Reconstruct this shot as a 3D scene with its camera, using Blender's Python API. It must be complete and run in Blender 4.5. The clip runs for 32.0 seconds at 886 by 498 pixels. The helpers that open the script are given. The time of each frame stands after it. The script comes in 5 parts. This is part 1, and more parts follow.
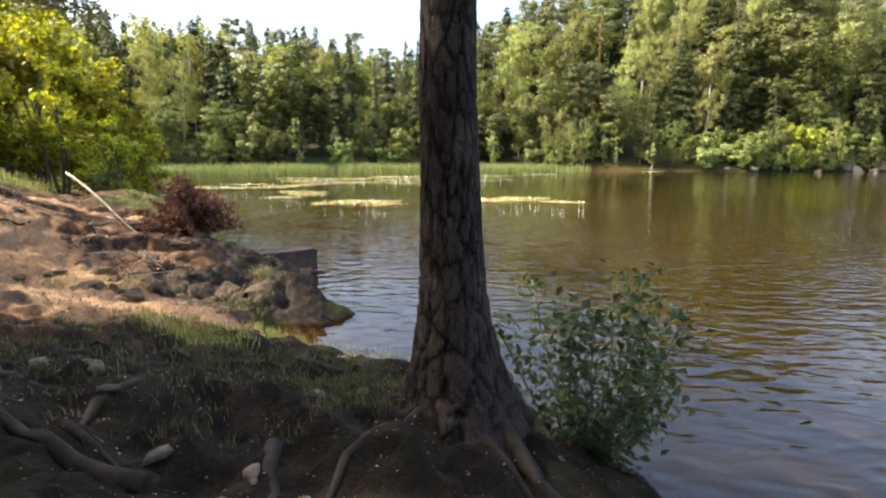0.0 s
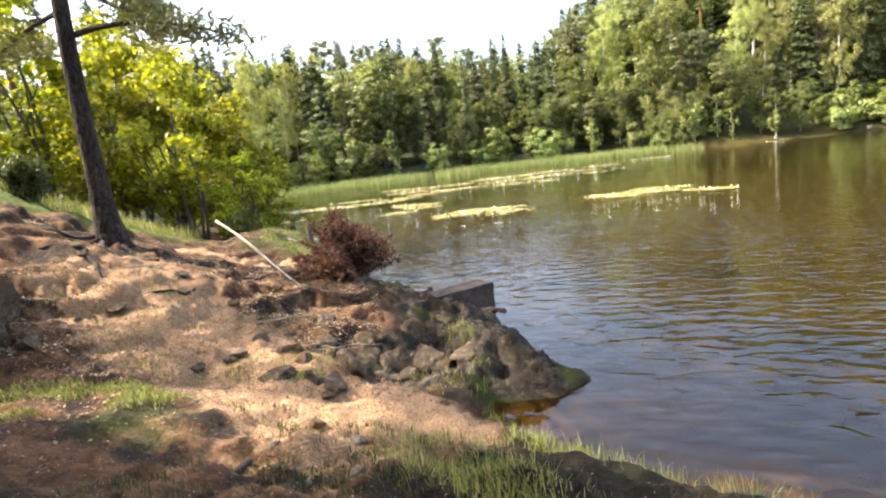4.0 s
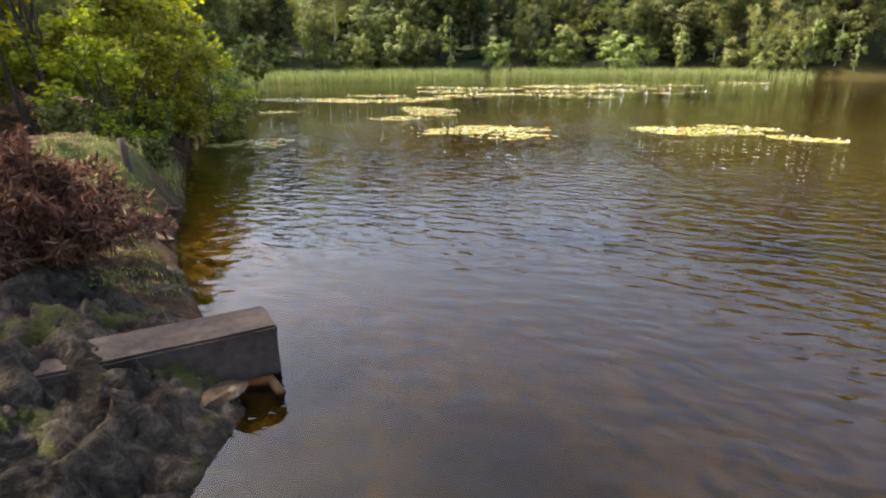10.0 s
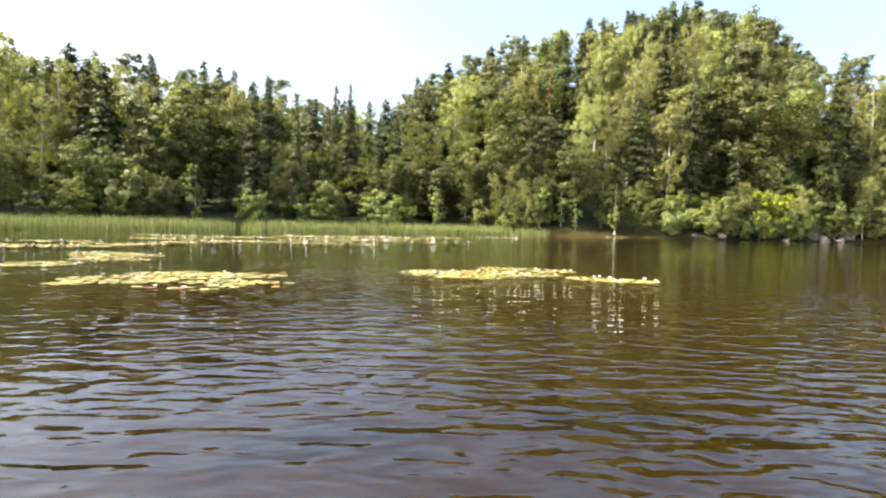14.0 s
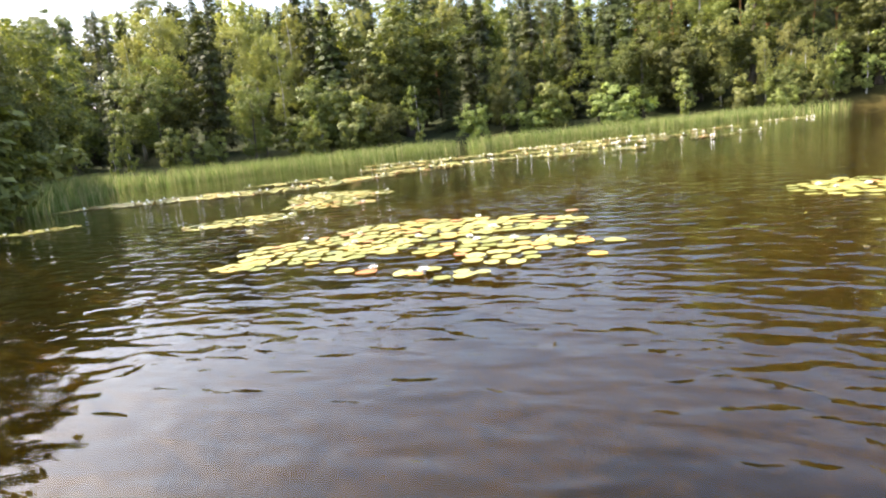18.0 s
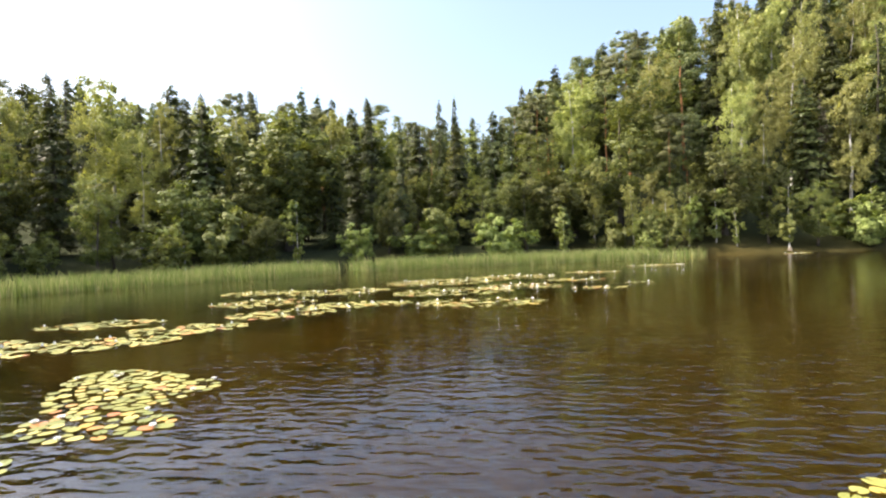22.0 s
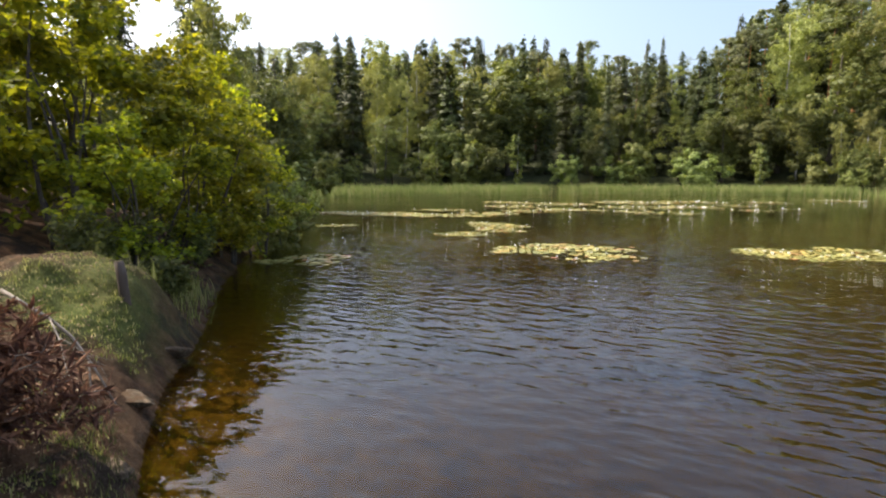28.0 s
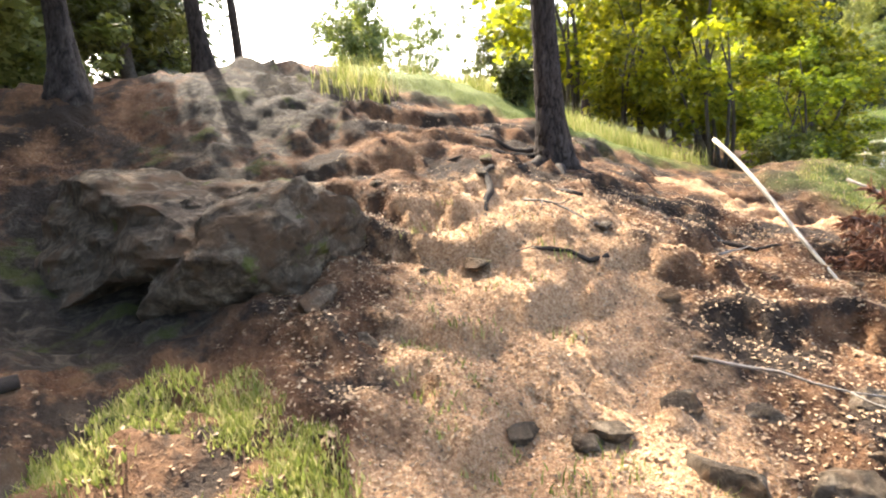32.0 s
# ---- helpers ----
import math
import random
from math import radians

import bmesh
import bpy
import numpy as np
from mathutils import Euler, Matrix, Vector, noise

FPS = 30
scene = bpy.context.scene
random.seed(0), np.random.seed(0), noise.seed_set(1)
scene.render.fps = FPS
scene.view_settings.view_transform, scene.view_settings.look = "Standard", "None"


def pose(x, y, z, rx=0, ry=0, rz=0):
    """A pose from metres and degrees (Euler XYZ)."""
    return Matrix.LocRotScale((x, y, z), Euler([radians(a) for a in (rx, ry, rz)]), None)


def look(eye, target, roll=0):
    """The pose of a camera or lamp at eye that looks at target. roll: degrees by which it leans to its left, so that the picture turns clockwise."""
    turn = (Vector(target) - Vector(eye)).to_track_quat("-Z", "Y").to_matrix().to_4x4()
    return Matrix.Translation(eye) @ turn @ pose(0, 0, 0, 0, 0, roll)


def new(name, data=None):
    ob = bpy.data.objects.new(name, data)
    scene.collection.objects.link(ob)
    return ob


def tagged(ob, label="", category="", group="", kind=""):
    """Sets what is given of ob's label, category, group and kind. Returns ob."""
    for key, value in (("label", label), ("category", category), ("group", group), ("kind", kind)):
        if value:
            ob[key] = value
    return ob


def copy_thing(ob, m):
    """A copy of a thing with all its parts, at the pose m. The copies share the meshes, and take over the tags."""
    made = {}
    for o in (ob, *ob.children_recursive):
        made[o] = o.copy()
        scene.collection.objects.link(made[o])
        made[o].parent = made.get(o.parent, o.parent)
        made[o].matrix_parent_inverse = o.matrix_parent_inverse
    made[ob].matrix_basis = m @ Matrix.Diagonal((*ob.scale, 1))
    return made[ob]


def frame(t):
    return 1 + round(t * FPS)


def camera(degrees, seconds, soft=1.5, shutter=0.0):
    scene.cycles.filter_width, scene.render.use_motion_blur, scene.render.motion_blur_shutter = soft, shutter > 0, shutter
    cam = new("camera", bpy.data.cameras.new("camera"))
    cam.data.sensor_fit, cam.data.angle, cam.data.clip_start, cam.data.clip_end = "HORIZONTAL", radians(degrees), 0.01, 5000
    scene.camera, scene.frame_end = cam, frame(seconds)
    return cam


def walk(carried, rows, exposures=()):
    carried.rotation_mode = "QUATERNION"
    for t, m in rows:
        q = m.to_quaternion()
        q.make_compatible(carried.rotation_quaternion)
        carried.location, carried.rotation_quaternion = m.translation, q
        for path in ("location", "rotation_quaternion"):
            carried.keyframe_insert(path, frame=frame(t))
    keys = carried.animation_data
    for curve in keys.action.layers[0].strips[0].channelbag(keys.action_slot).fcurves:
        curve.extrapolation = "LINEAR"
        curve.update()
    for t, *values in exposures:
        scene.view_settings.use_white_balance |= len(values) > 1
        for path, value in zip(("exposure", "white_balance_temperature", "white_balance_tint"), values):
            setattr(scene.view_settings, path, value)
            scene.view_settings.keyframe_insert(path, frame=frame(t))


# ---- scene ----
# ---- camera and walk ----
cam = camera(78.3, 32.0, soft=2.1)
PATH = [
    (0, 0.000, -0.000, 2.113, 80.20, -0.33, 5.84),
    (0.5, -0.670, 0.028, 2.058, 78.78, 1.05, 8.74),
    (1, -1.112, 0.094, 2.119, 79.57, 5.99, 9.50),
    (1.5, -1.362, 0.154, 2.200, 80.73, 4.89, 9.50),
    (2, -1.483, 0.395, 2.125, 79.88, 5.07, 11.79),
    (2.5, -1.435, 0.630, 2.104, 80.51, 2.26, 12.94),
    (4.5, -1.844, 1.833, 2.593, 80.56, 7.18, 15.03),
    (5, -1.811, 2.211, 2.850, 83.00, 7.45, 15.27),
    (5.5, -1.552, 2.528, 3.023, 88.07, 8.31, 16.00),
    (6, -1.064, 2.728, 3.139, 76.74, 6.35, 16.22),
    (6.5, -0.519, 3.094, 3.156, 72.20, -5.61, 19.04),
    (7, -0.287, 3.601, 3.092, 75.98, -5.29, 20.01),
    (7.5, -0.324, 4.249, 2.814, 82.36, -3.33, 19.51),
    (8, -0.458, 4.841, 2.445, 84.32, 1.07, 19.22),
    (8.5, -0.561, 5.345, 2.227, 84.16, 1.47, 19.17),
    (9, -0.522, 5.690, 2.220, 80.20, -1.63, 20.28),
    (9.5, -0.568, 6.089, 2.321, 74.17, -0.92, 21.56),
    (10, -0.753, 6.708, 2.301, 70.45, 0.01, 22.50),
    (10.5, -1.037, 7.524, 2.144, 72.09, 4.74, 22.36),
    (11, -1.264, 8.574, 1.947, 79.90, 2.76, 22.41),
    (11.5, -1.354, 9.630, 1.958, 78.72, 0.17, 17.32),
    (12, -1.309, 10.690, 1.769, 81.19, 5.11, 7.71),
    (12.5, -1.286, 11.635, 1.520, 88.26, 1.90, 0.41),
    (13, -1.251, 12.386, 1.436, 89.04, -2.89, -3.65),
    (13.5, -1.240, 12.807, 1.387, 88.42, -2.08, -2.36),
    (14, -1.279, 13.011, 1.237, 87.24, -1.53, -0.99),
    (14.5, -1.273, 13.115, 1.293, 79.23, -0.59, 1.16),
    (15, -1.422, 13.278, 1.286, 77.82, -1.87, 12.32),
    (15.5, -1.564, 13.743, 1.264, 76.62, -0.55, 26.60),
    (17.5, -3.139, 17.035, 1.038, 75.51, 5.44, 32.54),
    (18, -3.608, 18.163, 1.094, 78.61, 5.94, 20.99),
    (18.5, -3.879, 19.456, 1.135, 82.58, 6.65, 7.16),
    (19, -3.939, 20.430, 1.230, 80.72, 6.10, -7.63),
    (19.5, -3.826, 21.637, 1.238, 84.32, -1.46, -7.98),
    (20, -4.028, 21.989, 1.421, 93.50, -4.69, 0.44),
    (20.5, -4.125, 22.479, 1.687, 94.74, -4.91, 4.01),
    (21, -4.294, 22.429, 1.875, 92.02, 1.83, 7.01),
    (21.5, -4.421, 22.166, 2.133, 90.03, 1.69, 8.81),
    (22, -4.452, 21.717, 2.198, 89.31, 1.94, 9.06),
    (22.5, -4.343, 21.120, 2.218, 87.82, 1.53, 9.52),
    (23, -4.190, 20.495, 2.154, 87.34, 0.64, 10.10),
    (23.5, -4.032, 19.811, 2.106, 88.23, -0.62, 10.16),
    (24, -3.830, 19.081, 2.033, 91.80, -0.32, 10.84),
    (24.5, -3.642, 18.126, 1.917, 90.39, -0.50, 11.26),
    (26.5, -2.884, 13.140, 2.297, 91.97, -1.06, 14.11),
    (27, -2.615, 11.712, 2.265, 91.34, -0.43, 15.12),
    (27.5, -2.292, 9.963, 2.290, 85.96, -0.17, 20.64),
    (28, -1.704, 8.540, 2.212, 82.00, -0.18, 29.31),
    (28.5, -1.608, 7.359, 2.224, 81.68, -1.30, 37.77),
    (29, -1.470, 6.280, 2.181, 81.37, 0.04, 46.70),
    (29.5, -1.312, 5.335, 2.048, 79.69, 1.41, 57.20),
    (30, -1.355, 4.583, 1.994, 72.78, 4.98, 62.47),
    (30.5, -1.713, 4.168, 1.979, 76.07, 3.07, 61.86),
    (31, -2.182, 4.064, 2.049, 78.06, 2.86, 63.84),
    (31.5, -2.734, 4.130, 2.068, 77.12, 5.67, 64.87),
    (32, -3.346, 4.449, 2.037, 78.51, 5.49, 69.11),
]
walk(cam, [(t, pose(x, y, z, rx, ry, rz)) for t, x, y, z, rx, ry, rz in PATH],
     [(0, 1.95), (1, 2.25), (2, 2.55), (3.5, 2.35), (5, 2.3), (6, 2.1), (7, 2.1), (9, 2.0), (10, 1.85), (11, 2.3), (12, 2.25), (13, 2.15), (14, 1.9), (15, 1.95), (18, 2.05), (19, 2.0), (21, 1.7), (23, 1.5), (27, 1.4), (28, 1.25), (29, 1.85), (30, 1.9), (31, 2.25), (32, 2.7)])

# ---- sky, sun, exposure ----
SUN_AZ, SUN_EL = radians(-97), radians(46)
world = bpy.data.worlds.new("sky")
scene.world = world
world.use_nodes = True
wn = world.node_tree.nodes
sky = wn.new("ShaderNodeTexSky")
sky.sky_type, sky.sun_disc = "NISHITA", False
sky.sun_elevation, sky.sun_rotation = SUN_EL, SUN_AZ
sky.air_density, sky.dust_density, sky.ozone_density = 1.0, 5.5, 1.0
wn["Background"].inputs["Strength"].default_value = 0.15
world.node_tree.links.new(sky.outputs[0], wn["Background"].inputs["Color"])
sun = new("sun", bpy.data.lights.new("sun", "SUN"))
sun.data.energy, sun.data.angle, sun.data.color = 3.4, radians(0.6), (1.0, 0.91, 0.77)
toward_sun = Vector((math.sin(SUN_AZ) * math.cos(SUN_EL), math.cos(SUN_AZ) * math.cos(SUN_EL), math.sin(SUN_EL)))
sun.matrix_world = look(toward_sun * 300, (0, 0, 0))


# ---- materials ----
class Nodes:
    """A small builder of node materials."""

    def __init__(self, name):
        self.mat = bpy.data.materials.new(name)
        self.mat.use_nodes = True
        self.tree = self.mat.node_tree
        self.bsdf = self.tree.nodes["Principled BSDF"]
        self.out = self.tree.nodes["Material Output"]

    def add(self, kind, **values):
        node = self.tree.nodes.new(kind)
        for key, value in values.items():
            node.inputs[key.replace("_", " ")].default_value = value
        return node

    def link(self, a, b):
        self.tree.links.new(a, b)

    def coords(self, scale=(1, 1, 1)):
        geo, mapping = self.add("ShaderNodeNewGeometry"), self.add("ShaderNodeMapping")
        mapping.inputs["Scale"].default_value = scale
        self.link(geo.outputs["Position"], mapping.inputs["Vector"])
        return mapping.outputs[0]

    def local(self, scale=(1, 1, 1)):
        tc, mapping = self.add("ShaderNodeTexCoord"), self.add("ShaderNodeMapping")
        mapping.inputs["Scale"].default_value = scale
        self.link(tc.outputs["Object"], mapping.inputs["Vector"])
        return mapping.outputs[0]

    def noise(self, scale, detail=5.0, rough=0.55, vec=None, distortion=0.0):
        n = self.add("ShaderNodeTexNoise", Scale=scale, Detail=detail, Roughness=rough, Distortion=distortion)
        if vec is not None:
            self.link(vec, n.inputs["Vector"])
        return n.outputs["Fac"]

    def ramp(self, fac, stops):
        r = self.add("ShaderNodeValToRGB")
        while len(r.color_ramp.elements) < len(stops):
            r.color_ramp.elements.new(0.5)
        for e, (p, c) in zip(r.color_ramp.elements, stops):
            e.position, e.color = p, (*c, 1)
        self.link(fac, r.inputs[0])
        return r.outputs[0]

    def mix(self, fac, a, b, blend="MIX"):
        m = self.add("ShaderNodeMix")
        m.data_type, m.blend_type = "RGBA", blend
        for sock, v in ((m.inputs[0], fac), (m.inputs[6], a), (m.inputs[7], b)):
            if isinstance(v, (int, float)):
                sock.default_value = v
            elif isinstance(v, tuple):
                sock.default_value = (*v, 1)
            else:
                self.link(v, sock)
        return m.outputs[2]

    def math(self, op, a, b=0.0, c=0.0):
        m = self.add("ShaderNodeMath")
        m.operation = op
        for sock, v in zip(m.inputs, (a, b, c)):
            if isinstance(v, (int, float)):
                sock.default_value = v
            else:
                self.link(v, sock)
        return m.outputs[0]

    def span(self, fac, lo, hi):
        m = self.add("ShaderNodeMapRange")
        m.interpolation_type = "SMOOTHSTEP"
        m.inputs["From Min"].default_value, m.inputs["From Max"].default_value = lo, hi
        self.link(fac, m.inputs["Value"])
        return m.outputs[0]

    def attr(self, name):
        a = self.add("ShaderNodeAttribute")
        a.attribute_name = name
        return a.outputs["Fac"]

    def bump(self, height, strength, distance, normal=None):
        b = self.add("ShaderNodeBump", Strength=strength, Distance=distance)
        self.link(height, b.inputs["Height"])
        if normal is not None:
            self.link(normal, b.inputs["Normal"])
        return b.outputs[0]

    def finish(self, color, rough=0.8, normal=None, spec=0.3, metallic=0.0):
        for name, v in (("Base Color", color), ("Roughness", rough), ("Specular IOR Level", spec), ("Metallic", metallic)):
            if isinstance(v, (int, float)):
                self.bsdf.inputs[name].default_value = v
            elif isinstance(v, tuple):
                self.bsdf.inputs[name].default_value = (*v, 1)
            else:
                self.link(v, self.bsdf.inputs[name])
        if normal is not None:
            self.link(normal, self.bsdf.inputs["Normal"])
        return self.mat


def leaf_material(name, dark, light, glow=0.45, rough=0.55, tint=None):
    """Foliage: varies from leaf to leaf and from plant to plant, and lets light through."""
    n = Nodes(name)
    geo, info = n.add("ShaderNodeNewGeometry"), n.add("ShaderNodeObjectInfo")
    color = n.mix(geo.outputs["Random Per Island"], dark, light)
    hue = n.add("ShaderNodeHueSaturation")
    n.link(n.math("MULTIPLY_ADD", info.outputs["Random"], 0.035, 0.4825), hue.inputs["Hue"])
    n.link(n.math("MULTIPLY_ADD", info.outputs["Random"], 0.5, 0.75), hue.inputs["Value"])
    n.link(color, hue.inputs["Color"])
    col = hue.outputs[0]
    n.finish(col, rough, spec=0.35)
    trans = n.add("ShaderNodeBsdfTranslucent")
    n.link(n.mix(1.0, col, tint or (1.0, 1.0, 0.45), "MULTIPLY"), trans.inputs["Color"])
    mix = n.add("ShaderNodeMixShader")
    mix.inputs[0].default_value = glow
    n.link(n.bsdf.outputs[0], mix.inputs[1])
    n.link(trans.outputs[0], mix.inputs[2])
    n.link(mix.outputs[0], n.out.inputs[0])
    return n.mat


def ground_material():
    n = Nodes("forest_soil")
    p = n.coords()
    big, mid, fine = n.noise(0.7, 6, 0.6, p), n.noise(4, 6, 0.65, p), n.noise(38, 4, 0.7, p)
    soil = n.ramp(mid, [(0.3, (0.036, 0.018, 0.01)), (0.5, (0.13, 0.067, 0.034)), (0.7, (0.28, 0.155, 0.08))])
    soil = n.mix(n.span(fine, 0.56, 0.74), soil, (0.27, 0.185, 0.12))
    soil = n.mix(n.span(n.noise(1.7, 6, 0.68, p), 0.46, 0.58), soil, (0.04, 0.028, 0.02))
    worn = n.ramp(n.noise(55, 5, 0.75, p), [(0.3, (0.19, 0.1, 0.05)), (0.5, (0.42, 0.25, 0.135)), (0.68, (0.64, 0.43, 0.26))])
    soil = n.mix(n.span(n.math("ADD", n.attr("trodden"), n.math("MULTIPLY_ADD", mid, 1.0, -0.5)), 0.3, 0.6), soil, worn)
    rock = n.ramp(n.noise(6, 9, 0.72, p, 0.8), [(0.3, (0.014, 0.011, 0.008)), (0.5, (0.045, 0.035, 0.026)), (0.74, (0.17, 0.136, 0.1))])
    rock = n.mix(n.span(n.noise(2.3, 5, 0.6, p), 0.55, 0.64), rock, (0.062, 0.064, 0.02))
    grass = n.ramp(fine, [(0.3, (0.055, 0.075, 0.018)), (0.6, (0.14, 0.16, 0.04)), (0.8, (0.25, 0.23, 0.08))])
    forest = n.ramp(mid, [(0.3, (0.02, 0.028, 0.012)), (0.7, (0.06, 0.065, 0.025))])
    silt = n.ramp(mid, [(0.3, (0.042, 0.029, 0.004)), (0.7, (0.056, 0.039, 0.0062))])
    sand = n.ramp(mid, [(0.3, (0.1, 0.06, 0.02)), (0.7, (0.16, 0.1, 0.038))])
    # dark humus, blackened further so its colour carries the bank's shade
    humus_shade = n.ramp(mid, [(0.3, (0.008, 0.006, 0.005)), (0.5, (0.018, 0.013, 0.009)), (0.75, (0.06, 0.045, 0.03))])
    humus_shade = n.mix(n.span(n.noise(1.3, 5, 0.6, p), 0.48, 0.62), humus_shade, (0.022, 0.02, 0.01))
    col = n.mix(n.attr("humus_shade"), soil, humus_shade)
    col = n.mix(n.attr("forest"), col, forest)
    col = n.mix(n.span(n.math("ADD", n.attr("grass"), n.math("MULTIPLY_ADD", big, 0.7, -0.35)), 0.35, 0.65), col, grass)
    col = n.mix(n.span(n.math("ADD", n.attr("rock"), n.math("MULTIPLY_ADD", mid, 0.9, -0.45)), 0.4, 0.6), col, rock)
    bed = n.mix(n.attr("deep"), sand, silt)
    col = n.mix(n.attr("bed"), col, bed)
    relief = n.math("ADD", n.math("MULTIPLY", fine, 0.5), mid)
    return n.finish(col, 0.92, n.bump(relief, 1.0, 0.085), 0.15)


def water_material():
    n = Nodes("lake_water")
    p = n.coords()

    def waves(turn_by, scale, detail):
        turn = n.add("ShaderNodeMapping")
        turn.inputs["Rotation"].default_value = (0, 0, radians(turn_by))
        turn.inputs["Scale"].default_value = (0.95, 2.0, 1)
        n.link(p, turn.inputs["Vector"])
        return n.noise(scale, detail, 0.4, turn.outputs[0], 0.5)

    swell, cross, ripple = waves(-20, 2.5, 1.0), waves(20, 3.1, 1.0), waves(-6, 7.5, 1.5)
    gust = n.span(n.noise(0.05, 3, 0.5, p), 0.34, 0.62)
    # the breeze ruffles the open middle; the far water lies in the lee of the wood
    place = n.add("ShaderNodeSeparateXYZ")
    n.link(p, place.inputs[0])
    lee = n.math("MULTIPLY_ADD", n.span(place.outputs[1], 18, 46), -0.62, 1.0)
    breeze = n.math("MULTIPLY", n.math("MULTIPLY_ADD", gust, 0.6, 0.4), lee)
    height = n.math("MULTIPLY_ADD", ripple, 0.1, n.math("MULTIPLY_ADD", cross, 0.55, swell))
    normal = n.bump(n.math("MULTIPLY", height, breeze), 1.0, 0.033)
    fres = n.add("ShaderNodeFresnel", IOR=1.42)
    n.link(normal, fres.inputs["Normal"])
    clear = n.add("ShaderNodeBsdfTransparent", Color=(0.88, 0.75, 0.38, 1))
    gloss = n.add("ShaderNodeBsdfGlossy", Color=(1, 1, 1, 1), Roughness=0.01)
    n.link(normal, gloss.inputs["Normal"])
    mix = n.add("ShaderNodeMixShader")
    n.link(fres.outputs[0], mix.inputs[0])
    n.link(clear.outputs[0], mix.inputs[1])
    n.link(gloss.outputs[0], mix.inputs[2])
    n.link(mix.outputs[0], n.out.inputs[0])
    return n.mat


def bark_material(name, dark, light, orange=None, scale=9.0):
    """Plated bark; the furrows modelled on near trunks are darker."""
    n = Nodes(name)
    v = n.coords((1, 1, 0.35))
    cells = n.add("ShaderNodeTexVoronoi", Scale=scale)
    cells.feature = "DISTANCE_TO_EDGE"
    wobble = n.add("ShaderNodeTexNoise", Scale=9.0, Detail=4.0)
    n.link(v, wobble.inputs["Vector"])
    n.link(n.mix(0.12, v, wobble.outputs["Color"]), cells.inputs["Vector"])
    grain = n.noise(45, 7, 0.72, n.coords((1, 1, 0.45)))
    blotch = n.noise(7, 4, 0.6, v)
    crack = n.span(n.math("MULTIPLY_ADD", grain, 0.12, cells.outputs["Distance"]), 0.03, 0.14)
    plate = n.ramp(n.math("MULTIPLY_ADD", blotch, 0.55, n.math("MULTIPLY", grain, 0.5)), [(0.36, dark), (0.56, tuple(0.5 * (a + b) for a, b in zip(dark, light))), (0.68, light)])
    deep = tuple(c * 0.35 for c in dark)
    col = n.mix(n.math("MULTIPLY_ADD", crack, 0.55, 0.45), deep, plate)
    if orange:
        z = n.add("ShaderNodeSeparateXYZ")
        n.link(n.coords(), z.inputs[0])
        col = n.mix(n.span(z.outputs[2], 5.0, 9.0), col, orange)
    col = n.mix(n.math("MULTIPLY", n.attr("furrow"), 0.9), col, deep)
    h = n.math("MULTIPLY_ADD", grain, 0.9, n.math("MULTIPLY", crack, 0.5))
    return n.finish(col, 0.9, n.bump(h, 1.0, 0.016), 0.15)


def plain_material(name, a, b, scale=12.0, rough=0.8, depth=0.01, spec=0.25, stretch=(1, 1, 1)):
    n = Nodes(name)
    v = n.coords(stretch)
    g, big = n.noise(scale, 7, 0.65, v), n.noise(scale * 0.17, 4, 0.6, v)
    col = n.ramp(n.math("MULTIPLY_ADD", big, 0.6, n.math("MULTIPLY", g, 0.4)), [(0.35, a), (0.62, b)])
    return n.finish(col, rough, n.bump(g, 0.8, depth), spec)


def varied_material(name, stops, rough=0.75, glow=0.0, spec=0.3):
    """Small loose pieces, each of its own colour."""
    n = Nodes(name)
    geo = n.add("ShaderNodeNewGeometry")
    col = n.ramp(geo.outputs["Random Per Island"], stops)
    n.finish(col, rough, spec=spec)
    if glow:
        trans = n.add("ShaderNodeBsdfTranslucent")
        n.link(col, trans.inputs["Color"])
        mix = n.add("ShaderNodeMixShader")
        mix.inputs[0].default_value = glow
        n.link(n.bsdf.outputs[0], mix.inputs[1])
        n.link(trans.outputs[0], mix.inputs[2])
        n.link(mix.outputs[0], n.out.inputs[0])
    return n.mat


def pad_material():
    n = Nodes("lily_pad_leaf")
    info = n.add("ShaderNodeObjectInfo")
    geo = n.add("ShaderNodeNewGeometry")
    pick = n.math("FRACT", n.math("ADD", info.outputs["Random"], geo.outputs["Random Per Island"]))
    col = n.ramp(pick, [(0.0, (0.15, 0.165, 0.035)), (0.45, (0.27, 0.26, 0.062)), (0.8, (0.4, 0.36, 0.11)), (0.93, (0.42, 0.28, 0.05)), (0.985, (0.36, 0.15, 0.05))])
    spot = n.span(n.noise(30, 4, 0.6, n.coords()), 0.58, 0.7)
    col = n.mix(n.math("MULTIPLY", spot, 0.35), col, (0.3, 0.2, 0.05))
    return n.finish(col, 0.38, n.bump(n.noise(25, 3, 0.5, n.coords()), 0.4, 0.01), 0.35)


M_GROUND, M_WATER = ground_material(), water_material()
M_PINE_BARK = bark_material("pine_bark", (0.026, 0.019, 0.016), (0.105, 0.084, 0.072), (0.32, 0.16, 0.075), 22.0)
M_BARK = bark_material("grey_bark", (0.06, 0.05, 0.04), (0.15, 0.13, 0.105), None, 16.0)
M_BIRCH_BARK = plain_material("birch_bark", (0.16, 0.14, 0.12), (0.6, 0.58, 0.54), 6.0, 0.7, 0.005)
M_SPRUCE = leaf_material("spruce_needles", (0.034, 0.045, 0.014), (0.1, 0.116, 0.033), 0.28)
M_PINE = leaf_material("pine_needles", (0.09, 0.11, 0.042), (0.21, 0.221, 0.088), 0.3)
